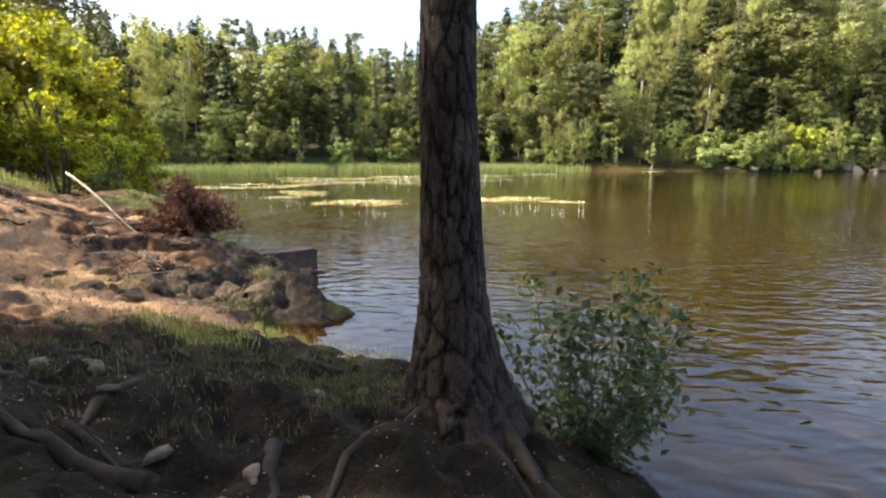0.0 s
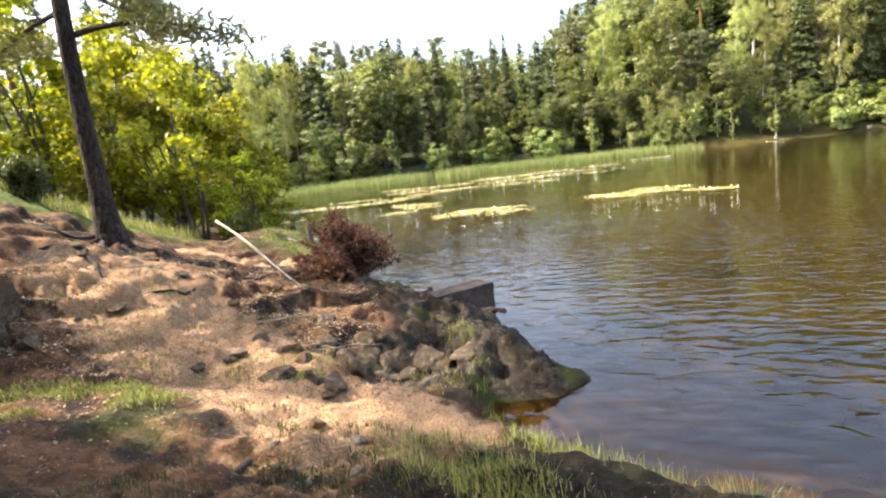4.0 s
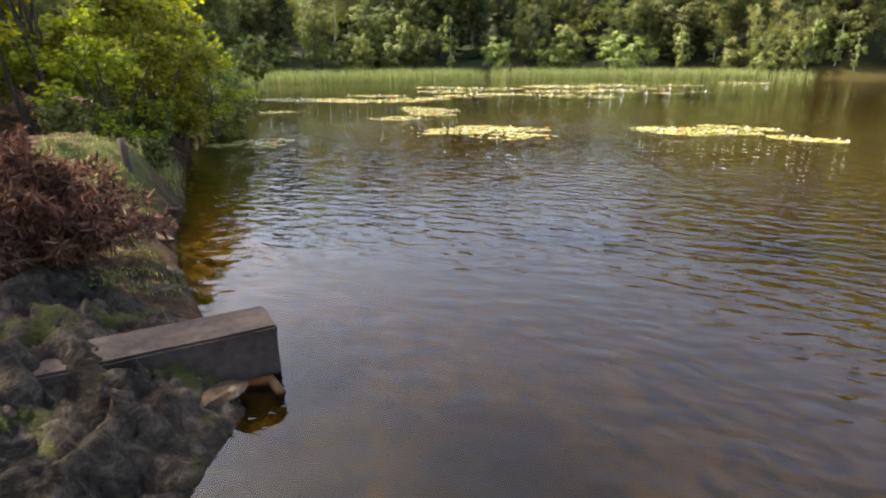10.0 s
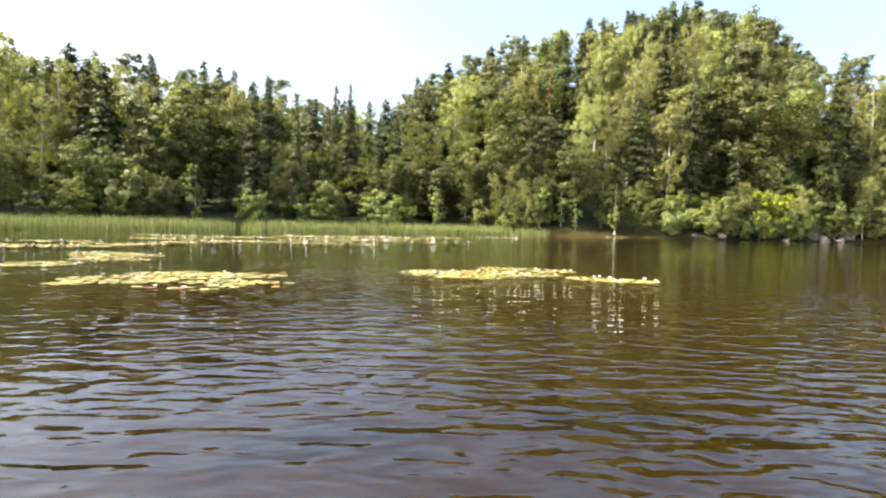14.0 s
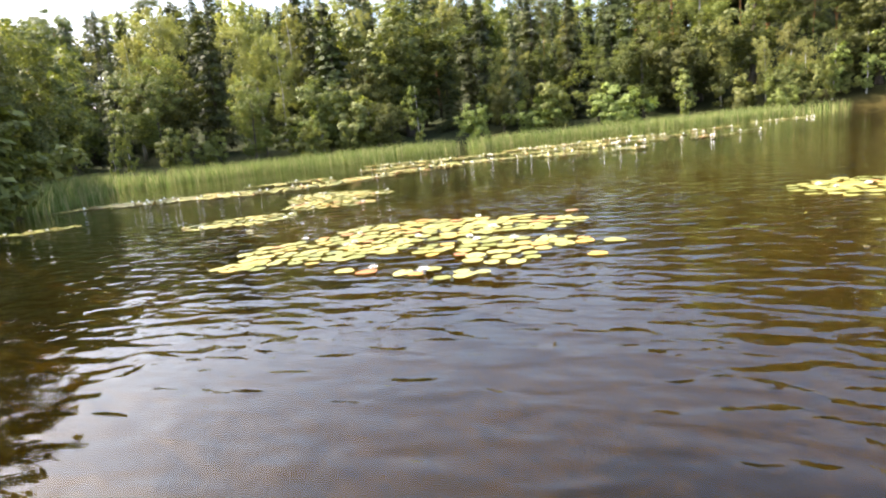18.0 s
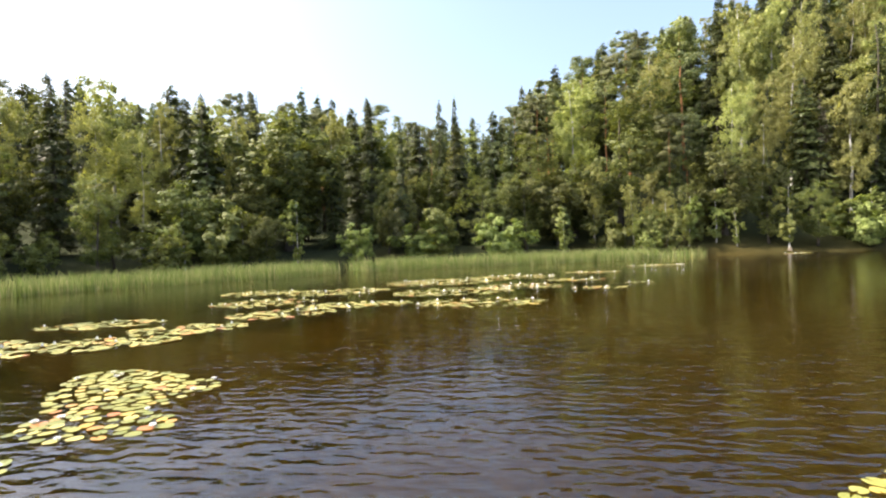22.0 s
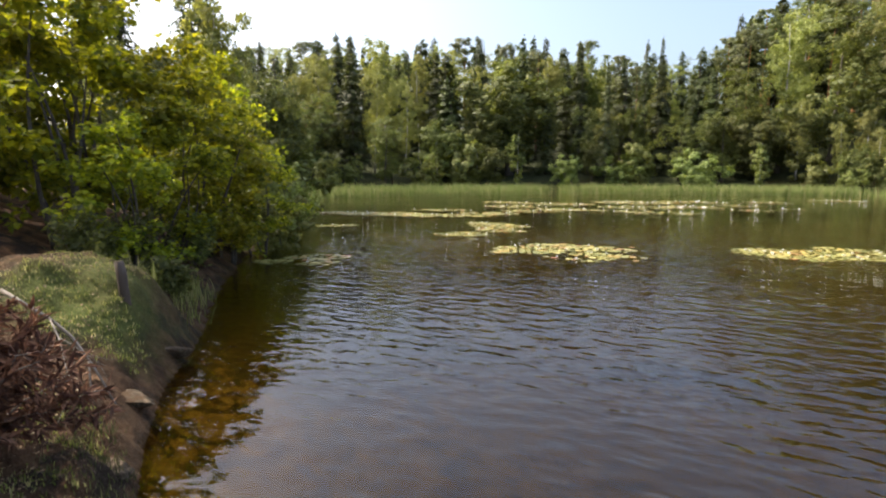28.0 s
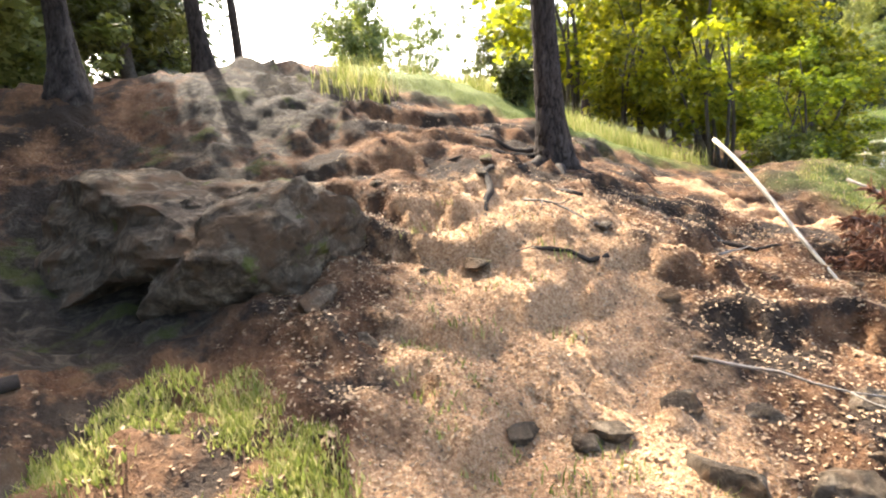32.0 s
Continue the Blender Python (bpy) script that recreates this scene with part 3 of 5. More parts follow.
def spruce_crown(h, r, seed, material=None, thin=1.0):
    """Drooping boughs of needle sprays, ragged, narrowing to a spire."""
    rand = np.random.default_rng(seed)
    boughs = int((70 + 5.5 * h) * thin)
    f = 0.04 + 0.94 * (np.arange(boughs) + rand.random(boughs)) / boughs
    reach = 1.12 * r * (1 - f) ** 0.66 * (0.45 + 0.6 * rand.random(boughs)) + 0.1
    ang = rand.random(boughs) * 6.283
    per = np.maximum(18, (42 * np.sqrt(reach / r)).astype(int))
    k = np.repeat(np.arange(boughs), per)
    n = len(k)
    q = rand.random(n) ** 0.75
    out = np.stack([np.cos(ang[k]), np.sin(ang[k]), 0 * q], 1)
    side = np.stack([-out[:, 1], out[:, 0], 0 * q], 1)
    ln = reach[k]
    lateral = rand.normal(0, 1, n) * (0.1 + 0.2 * ln * (1 - 0.6 * q))
    drop = ln * (0.12 * q - 0.5 * q ** 1.7) - 0.3 * np.abs(lateral) - rand.random(n) * 0.3 * np.minimum(1, ln)
    c = out * (ln * q)[:, None] + side * lateral[:, None] + np.array([0, 0, 1.0]) * (f[k] * h + drop)[:, None] + rand.normal(0, 0.05, (n, 3))
    size = (0.13 + 0.12 * rand.random(n)) * np.minimum(1, 0.45 + ln * 0.5)
    u = unit(out * 0.7 + side * rand.normal(0, 0.7, (n, 1)) + np.array([0, 0, -0.75]) + rand.normal(0, 0.3, (n, 3))) * size[:, None]
    nrm = unit(out + np.array([0, 0, 0.7]) + rand.normal(0, 0.45, (n, 3)))
    v = unit(np.cross(u, nrm)) * size[:, None] * 0.52
    tip = int(14 * thin)
    tc = np.stack([rand.normal(0, 0.06, tip), rand.normal(0, 0.06, tip), h * (0.965 + 0.04 * rand.random(tip))], 1)
    tu = unit(rand.normal(0, 0.5, (tip, 3)) + np.array([0, 0, 0.8])) * 0.14
    tv = unit(np.cross(tu, rand.normal(0, 1, (tip, 3)))) * 0.05
    return mesh_of("crown", *sprays(np.concatenate([c, tc]), np.concatenate([u, tu]), np.concatenate([v, tv])), material or M_SPRUCE)


def cluster_crown(centres, radii, per, size, seed, material, droop=0.0, flat=1.0, wide=0.66):
    """Leaves in many small clumps."""
    rand = np.random.default_rng(seed)
    cs = np.repeat(np.asarray(centres, float), per, 0)
    rs = np.repeat(np.asarray(radii, float), per)[:, None]
    n = len(cs)
    dirs = unit(rand.normal(0, 1, (n, 3)))
    dist = rand.random((n, 1)) ** 0.5
    p = cs + dirs * dist * rs * np.array([1, 1, flat])
    if droop:
        p[:, 2] -= droop * rand.random(n) * rs[:, 0]
    axis = p * np.array([1, 1, 0]) + np.array([0, 0, 1.0]) * (p[:, 2:3] - p[:, 2].mean()) * 0.5
    nrm = unit(0.7 * dirs + 0.6 * unit(axis) + rand.normal(0, 0.42, (n, 3)) + np.array([0, 0, 0.4]))
    u = unit(np.cross(nrm, rand.normal(0, 1, (n, 3))))
    if droop:
        u = unit(u + np.array([0, 0, -1.1 * droop]))
    v = unit(np.cross(nrm, u))
    s = size * (0.6 + 0.8 * rand.random((n, 1)))
    return mesh_of("crown", *sprays(p, u * s, v * s * wide), material)


def broad_centres(h, r, seed, count, base=0.15, lumps=7):
    """Clump centres in a lumpy, uneven crown."""
    rand = np.random.default_rng(seed)
    big = []
    for i in range(lumps):
        f = base + (1 - base) * (0.12 + 0.74 * (i + rand.random() * 0.8) / lumps)
        w = math.sin(math.pi * min(1, (1 - f) * 1.15 + 0.08)) ** 0.6
        a = rand.random() * 6.283
        big.append((math.cos(a) * r * 0.5 * w, math.sin(a) * r * 0.5 * w, f * h, r * (0.45 + 0.25 * rand.random()) * (0.5 + 0.5 * w)))
    out, rad = [], []
    for i in range(count):
        bx, by, bz, br = big[i % lumps]
        d = unit(rand.normal(0, 1, 3))
        q = br * (0.6 + 0.5 * rand.random())
        out.append((bx + d[0] * q, by + d[1] * q, max(0.2, bz + d[2] * q * 1.15)))
        rad.append(r * (0.1 + 0.12 * rand.random()))
    return np.array(out), np.array(rad)


def pine_crown(h, r, seed, material=None, base=0.5, per=90, count=50, size=0.13):
    rand = np.random.default_rng(seed)
    cs, rs = [], []
    for i in range(count):
        f = base + (1 - base) * rand.random() ** 0.8
        w = r * (0.25 + 0.85 * math.sin(math.pi * min(1, (1 - f) / (1 - base) * 0.85 + 0.12)))
        a = rand.random() * 6.283
        q = w * (0.3 + 0.7 * rand.random())
        cs.append((math.cos(a) * q, math.sin(a) * q, f * h))
        rs.append(r * (0.2 + 0.18 * rand.random()))
    return cluster_crown(cs, rs, per, size, seed + 1, material or M_PINE, 0.0, 0.5)


def prototype(name, label, category, trunk, crown, group):
    ob = thing(name, label, category, pose(0, 0, 0), group)
    piece("trunk", trunk, ob)
    piece("crown", crown, ob)
    return ob


def make_kinds():
    kinds = {}
    for k, (h, r, s) in enumerate([(19, 2.3, 11), (15, 2.0, 12), (22, 2.6, 13), (10, 1.7, 14)]):
        kinds["spruce", k] = (h, prototype("spruce_tree", "tall dark green spruce on the wooded lake shore", "spruce", trunk_mesh("trunk", h * 0.97, 0.19, M_BARK, seed=s), spruce_crown(h, r, s), "lakeside trees"))
    for k, (h, r, s) in enumerate([(11, 2.7, 21), (8, 2.4, 22), (15, 3.1, 23)]):
        kinds["broadleaf", k] = (h, prototype("broadleaf_tree", "full green deciduous tree on the lake shore", "tree", trunk_mesh("trunk", h * 0.75, 0.17, M_BARK, seed=s),
                                              cluster_crown(*broad_centres(h, r, s, 200, 0.06, 11), 62, 0.1, s, M_BROADLEAF), "lakeside trees"))
    for k, (h, r, s) in enumerate([(18, 2.3, 31), (13, 1.9, 32), (21, 2.6, 33)]):
        kinds["birch", k] = (h, prototype("birch_tree", "pale green birch with drooping twigs above the lake", "birch", trunk_mesh("trunk", h * 0.9, 0.13, M_BIRCH_BARK, seed=s),
                                          cluster_crown(*broad_centres(h, r, s, 190, 0.14, 14), 62, 0.095, s, M_BIRCH, 1.3), "lakeside trees"))
    for k, (h, r, s) in enumerate([(18, 2.5, 41), (13, 2.1, 42)]):
        kinds["pine", k] = (h, prototype("pine_tree", "tall pine with a bare reddish trunk on the hill", "pine", trunk_mesh("trunk", h * 0.97, 0.17, M_PINE_BARK, seed=s), pine_crown(h, r, s), "lakeside trees"))
    for k, (h, r, s) in enumerate([(3.4, 1.9, 51), (2.6, 1.6, 52), (4.6, 2.0, 53)]):
        kinds["willow", k] = (h, prototype("willow_bush", "light green willow bush at the water's edge", "bush", trunk_mesh("trunk", h * 0.6, 0.06, M_BARK, seed=s),
                                           cluster_crown(*broad_centres(h, r, s, 75, 0.0, 7), 62, 0.1, s, M_WILLOW), "shore bushes"))
    for k, (h, r, s) in enumerate([(6.0, 1.0, 61), (4.6, 0.9, 62)]):
        kinds["sapling", k] = (h, prototype("young_birch", "slender light green young birch at the water's edge", "birch", trunk_mesh("trunk", h * 0.9, 0.05, M_BIRCH_BARK, seed=s),
                                            cluster_crown(*broad_centres(h, r, s, 64, 0.02, 9), 54, 0.095, s, M_WILLOW, 0.6), "shore bushes"))
    h, r, s = 8, 2.4, 71
    kinds["lime", 0] = (h, prototype("lime_green_tree", "bright yellow-green deciduous tree at the lake shore", "tree", trunk_mesh("trunk", h * 0.7, 0.12, M_BARK, seed=s),
                                     cluster_crown(*broad_centres(h, r, s, 110, 0.03), 70, 0.13, s, M_LIME), "lakeside trees"))
    h, r, s = 13, 1.7, 81
    kinds["dead", 0] = (h, prototype("dry_spruce", "dying spruce with sparse grey-brown branches", "spruce", trunk_mesh("trunk", h * 0.97, 0.15, M_BARK, seed=s), spruce_crown(h, r, s, M_DRY_TREE, 0.55), "lakeside trees"))
    return kinds


KINDS = make_kinds()
used = set()


def plant(kind, x, y, h, seed, width=1.0, sink=0.0):
    """One more tree of a kind, h metres high."""
    rand = np.random.default_rng(seed)
    options = [k for k in KINDS if k[0] == kind]
    key = options[int(rand.integers(len(options)))]
    base_h, proto = KINDS[key]
    s = h / base_h
    place = Matrix.LocRotScale((x, y, height(x, y) - sink), Euler((rand.normal(0, 0.02), rand.normal(0, 0.02), rand.random() * 6.28)), (s * width, s * width, s))
    if key not in used:
        used.add(key)
        proto.matrix_basis = place
        return proto
    ob = copy_thing(proto, pose(0, 0, 0))
    ob.matrix_basis = place
    return ob


def skyline(az):
    """How high the tops of the wood stand over the lake, by the bearing from its middle, in degrees."""
    return float(np.interp(az, [-75, -60, -48, -40, -35, -28, -22, -16.8, -14.5, -12, -10.6, -8, -5.8, -4, -2.5, 3, 8, 12.8, 18, 24.5, 30, 32.3, 37.5, 41, 45, 62],
                           [11.5, 12, 13.2, 14.8, 14.8, 14.8, 15, 14.5, 12.2, 12.2, 13.2, 12, 12.2, 13.6, 15.2, 17.2, 18.7, 19.8, 20.4, 20.9, 20, 16.6, 15.2, 15.9, 16.6, 16]))


CLIFF_AZ = 37.0
CLIFF_DIST = next(q for q in range(84, 130) if q > 128 or height(-1.3 + math.sin(radians(CLIFF_AZ)) * q, 13 + math.cos(radians(CLIFF_AZ)) * q) > 1.6 + q * math.tan(radians(8.5)))


def forest():
    rand = np.random.default_rng(99)
    spots = []
    n = 0
    azs, dists = rand.uniform(-66, 60, 16000), rand.uniform(30, 140, 16000)
    xs, ys = -1.3 + np.sin(np.radians(azs)) * dists, 13 + np.cos(np.radians(azs)) * dists
    ds = inland(xs, ys)
    for az, dist, x, y, d in zip(azs, dists, xs, ys, ds):
        if (y < 34 and az > -44) or d < 0.4 or d > 55:
            continue
        az, dist, x, y, d = float(az), float(dist), float(x), float(y), float(d)
        edge = d < 3.5
        gap = 1.9 if edge else (2.6 if d < 12 else 3.6)
        if any((x - a) ** 2 + (y - b) ** 2 < gap * gap for a, b in spots):
            continue
        ground_z = height(x, y)
        top = 1.6 + dist * math.tan(radians(skyline(az)))
        if abs(az - CLIFF_AZ) < 3.0 and dist < CLIFF_DIST:
            top = min(top, 1.6 + dist * math.tan(radians(10.6)))
        room = top - ground_z
        if room < 4:
            continue
        east = az > 4
        pick = rand.random()
        if edge:
            kind = "willow" if pick < 0.5 else ("sapling" if pick < 0.85 else "broadleaf")
            h = {"willow": rand.uniform(2.8, 5.2), "sapling": rand.uniform(4, 7.5), "broadleaf": rand.uniform(5, 8.5)}[kind]
        elif d < (5.5 if east else 9):
            kind = "broadleaf" if pick < 0.5 else ("birch" if pick < 0.7 else "spruce")
            h = rand.uniform(7, 11.5) if kind != "spruce" else rand.uniform(9, 14)
        else:
            kind = ("spruce" if pick < (0.55 if az < 24 else 0.4) else ("birch" if pick < 0.86 else ("pine" if pick < 0.95 else "broadleaf"))) if east else ("spruce" if pick < 0.46 else ("birch" if pick < 0.72 else ("pine" if pick < 0.86 else "broadleaf")))
            h = rand.uniform(13, 24)
        h = min(h, room * rand.uniform(0.8, 1.0) * (0.9 if kind == "broadleaf" else 1.0))
        if h < 2:
            continue
        spots.append((x, y))
        plant(kind, x, y, h, 1000 + n, rand.uniform(0.85, 1.25) * {'broadleaf': 1.35, 'birch': 1.15, 'willow': 1.2, 'spruce': 1.35}.get(kind, 1.0))
        n += 1
        if n >= 400:
            break


forest()
rand_hill = np.random.default_rng(123)
for i in range(110):
    az, back = rand_hill.uniform(20, 54), rand_hill.uniform(18, 46)
    dist = 78 + 0.45 * max(0, az - 20) + back
    x, y = -1.3 + math.sin(radians(az)) * dist, 13 + math.cos(radians(az)) * dist
    room = 1.6 + dist * math.tan(radians(skyline(az))) - height(x, y)
    if abs(az - CLIFF_AZ) < 2.6 and dist < CLIFF_DIST + 3:
        continue
    if room > 6 and inland(np.array([x]), np.array([y]))[0] > 8:
        plant(("spruce", "birch", "pine", "broadleaf")[int(rand_hill.choice(4, p=[0.22, 0.5, 0.2, 0.08]))], x, y, min(23, room * rand_hill.uniform(0.84, 1.0)), 9000 + i, 1.0)
for i, az in enumerate((30.5, 32, 33.2, 34.4, 35.5, 36.6, 37.8, 39, 40.2, 41.5, 43, 44.5, 46, 48)):
    dist = 113 + 6 * math.sin(i * 2.3)
    x, y = -1.3 + math.sin(radians(az)) * dist, 13 + math.cos(radians(az)) * dist
    plant(("pine", "birch", "spruce")[i % 3], x, y, max(7, 1.6 + dist * math.tan(radians(skyline(az) - 1.2 - 0.6 * (i % 3))) - height(x, y)), 9500 + i, 1.0)
for i, (x, y, h) in enumerate([(8.6, 82.6, 5), (10.4, 84.2, 6.5), (12.4, 83.6, 6), (13.6, 85.4, 7.5), (9.6, 87.0, 8), (15.4, 84.4, 6.5), (11.8, 88.0, 9), (7.0, 85.0, 7.5)]):
    plant(("broadleaf", "birch", "sapling")[i % 3], x, y, h, 9600 + i, 1.3)
rand_shore = np.random.default_rng(321)
for i in range(46):
    x = 40 + 0.78 * i + rand_shore.uniform(-0.4, 0.4)
    y = float(np.interp(x, [32, 55, 85, 130], [84, 88, 95, 100])) + rand_shore.uniform(0.7, 2.6)
    kind = ("willow", "sapling", "broadleaf", "willow", "birch")[int(rand_shore.integers(5))]
    plant(kind, x, y, {"willow": 3.6, "sapling": 5.5, "broadleaf": 6.5, "birch": 8.5}[kind] * rand_shore.uniform(0.75, 1.25), 9800 + i, 1.2)
# trees that stand out on the skyline and the shore
for i, (kind, x, y, top, width) in enumerate([("spruce", -31.3, 84.6, 21.8, 1.0), ("spruce", -24.8, 89.9, 21.1, 0.85), ("spruce", -18.0, 79.4, 16.0, 0.75), ("spruce", -15.4, 90.7, 20.4, 0.75), ("spruce", -13.9, 91.0, 20.8, 0.6),
                                              ("lime", 44.2, 86.8, 7.5, 1.1), ("dead", 31.2, 95.0, 19.2, 0.9), ("birch", 56.0, 92.0, 15, 1.1), ("broadleaf", 60.5, 93.5, 12, 1.1), ("spruce", 64, 97, 19, 1.0), ("broadleaf", 66, 95, 11, 1.1), ("birch", 70, 99, 17, 1.1), ("spruce", 59, 96, 18, 1.0), ("sapling", 38.0, 85.6, 6.5, 1.2), ("sapling", 52.5, 88.8, 7.5, 1.2), ("birch", 47.0, 90.0, 13, 1.1)]):
    plant(kind, x, y, top - height(x, y), 5000 + i, width)


# ---- near trees ----
def bark_trunk(h, r, seed, material, lean=(0.0, 0.0), flare=3.0, sides=40, rings=110, fine_to=4.0, depth=0.09):
    """A pine trunk with deep plated bark below and a flared, lobed foot."""
    rand = np.random.default_rng(seed)
    lobes = [(rand.random() * 6.283, 0.5 + 0.6 * rand.random()) for _ in range(5)]
    zs = np.concatenate([np.linspace(-0.3, fine_to, rings), np.linspace(fine_to, h, 14)[1:]])
    verts, furrow = [], []
    for z in zs:
        cx, cy = lean[0] * z + 0.05 * math.sin(z * 0.9 + seed), lean[1] * z + 0.04 * math.sin(z * 0.7 + 2 * seed)
        base = r * (1 - 0.82 * max(z, 0) / h)
        foot = math.exp(-max(z + 0.05, 0) / 0.34)
        for j in range(sides):
            a = 2 * math.pi * j / sides
            wide = 1 + foot * ((flare - 1) * 0.5 + 0.55 * sum(w * max(0, math.cos(a - la)) ** 6 for la, w in lobes))
            q = Vector((math.cos(a) * 2.5, math.sin(a) * 2.5, z * 5.2 + seed))
            dist = noise.voronoi(q + 0.3 * noise.noise_vector(q * 1.6))[0]
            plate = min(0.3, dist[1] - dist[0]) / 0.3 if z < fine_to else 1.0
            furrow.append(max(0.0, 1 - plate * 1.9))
            rr = base * wide * (1 + depth * (min(1.0, plate * 2.2) - 0.7) + 0.035 * noise.noise(q * 0.5) + 0.35 * depth * noise.noise(q * 4))
            verts.append((cx + rr * math.cos(a), cy + rr * math.sin(a), z))
    faces_out = []
    for i in range(len(zs) - 1):
        for j in range(sides):
            faces_out.append([i * sides + j, i * sides + (j + 1) % sides, (i + 1) * sides + (j + 1) % sides, (i + 1) * sides + j])
    me = mesh_of("trunk", verts, faces_out, material, True)
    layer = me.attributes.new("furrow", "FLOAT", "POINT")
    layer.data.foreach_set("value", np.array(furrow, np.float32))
    return me


def root(x, y, heading, length, r, seed, wander=0.5):
    """A surface root that creeps over the ground, in world metres."""
    rand = np.random.default_rng(seed)
    pts, rad, a = [], [], radians(heading)
    n = max(6, int(length / 0.12))
    for i in range(n):
        f = i / (n - 1)
        lift = r * (0.25 - 1.3 * f) + 0.02 * math.sin(5 * f + seed)
        pts.append((x, y, height(x, y) + lift))
        rad.append(r * (1 - 0.75 * f) * (0.7 + 0.6 * rand.random()))
        a += rand.normal(0, wander) * 0.35
        x, y = x + math.cos(a) * length / n, y + math.sin(a) * length / n
    return tube(pts, rad, 8)


def limbs(h, base, count, reach, seed, r0=0.045):
    """Bare limbs that carry a pine's crown."""
    rand = np.random.default_rng(seed)
    sets, tips = [], []
    for i in range(count):
        z = h * (base + (0.96 - base) * (i + rand.random()) / count)
        a = rand.random() * 6.283
        length = reach * (1.15 - 0.6 * (z / h)) * (0.6 + 0.5 * rand.random())
        pts = [(math.cos(a + 0.15 * q) * length * q, math.sin(a + 0.15 * q) * length * q, z + length * (0.12 * q - 0.25 * q * q * (1.3 - z / h))) for q in np.linspace(0, 1, 6)]
        sets.append(tube(pts, np.linspace(r0, 0.01, 6), 5))
        tips += [pts[3], pts[4], pts[5], (pts[4][0] + rand.normal(0, 0.3), pts[4][1] + rand.normal(0, 0.3), pts[4][2] + 0.1)]
    return sets, np.array(tips)


def near_pine(x, y, h, r, label, seed, lean=(0, 0), base=0.45, reach=2.4, roots=(), count=22, sink=0.05, flare=3.0, sides=40, rings=110):
    z = height(x, y) - sink
    ob = thing("pine_tree", label, "pine", pose(x, y, z), "pines on the bank")
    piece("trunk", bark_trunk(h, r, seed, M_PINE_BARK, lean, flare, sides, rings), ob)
    sets, tips = limbs(h, base, count, reach, seed)
    for i, s in enumerate(sets):
        v = s[0] + np.array([lean[0], lean[1], 0]) * s[0][:, 2:3]
        piece("limb", mesh_of("limb", v, s[1], M_PINE_BARK, True), ob)
    tips = tips + np.stack([lean[0] * tips[:, 2], lean[1] * tips[:, 2], 0 * tips[:, 2]], 1)
    piece("crown", cluster_crown(tips, np.full(len(tips), 0.42), 170, 0.1, seed, M_PINE, 0.0, 0.5, 0.15), ob)
    for i, (heading, length, rr) in enumerate(roots):
        v, f = root(x + math.cos(radians(heading)) * r, y + math.sin(radians(heading)) * r, heading, length, rr, seed + i)
        piece("root", mesh_of("root", v - np.array([x, y, z]), f, M_ROOT, True), ob)
    return ob


near_pine(-0.19, 2.62, 13.0, 0.148, "large dark pine with plated bark and roots beside the water", 3, (-0.006, 0.004), 0.36, 3.0,
          [(200, 1.5, 0.03), (235, 1.6, 0.025), (170, 1.2, 0.03), (285, 1.0, 0.03), (320, 1.3, 0.06), (335, 1.0, 0.05), (140, 0.9, 0.03), (20, 0.6, 0.05)], 34, 0.05, 3.2, 96, 260)
near_pine(-8.15, 7.42, 10.5, 0.125, "dark pine trunk standing on the bare slope, casting a long shadow", 8, (0.01, 0.02), 0.25, 3.0,
          [(350, 1.2, 0.06), (300, 1.3, 0.05), (40, 0.8, 0.05), (230, 1.0, 0.05), (265, 1.5, 0.04)], 24, 0.05, 2.4, 64, 200)
# the last two stand out of view, added to shade the start
for i, (x, y, h, r) in enumerate([(-11.6, 4.25, 13, 0.09), (-15.1, 4.9, 13, 0.085), (-10.1, 3.0, 13.5, 0.105), (-12.5, 0.6, 13, 0.12), (-9.0, -1.6, 12, 0.12)]):
    near_pine(x, y, h, r, "dark pine trunk beside the rocky knoll", 20 + i, (0.0, 0.0), 0.6, 1.9, (), 13)

MAPLE_OUTLINE = np.array([(0, -1), (0.5, -0.55), (1, -0.1), (0.55, 0.15), (0.6, 0.75), (0.2, 0.5), (0, 1.1), (-0.2, 0.5), (-0.6, 0.75), (-0.55, 0.15), (-1, -0.1), (-0.5, -0.55)]) * 0.5


def lobed_leaves(centres, u, v, material, name="crown"):
    """Five-lobed leaves, folded a little along the midrib."""
    n = len(centres)
    nrm = unit(np.cross(u, v))
    su = np.linalg.norm(u, axis=1)[:, None]
    pts = [centres + v * ox * 1.0 + u * oy + nrm * su * 0.28 * abs(ox) for ox, oy in MAPLE_OUTLINE]
    verts = np.stack(pts, 1).reshape(-1, 3)
    k = len(MAPLE_OUTLINE)
    i = np.arange(n)[:, None] * k
    right = i + np.array([[0, 1, 2, 3, 4, 5, 6]])
    left = i + np.array([[0, 6, 7, 8, 9, 10, 11]])
    return mesh_of(name, verts, np.concatenate([right, left]), material)


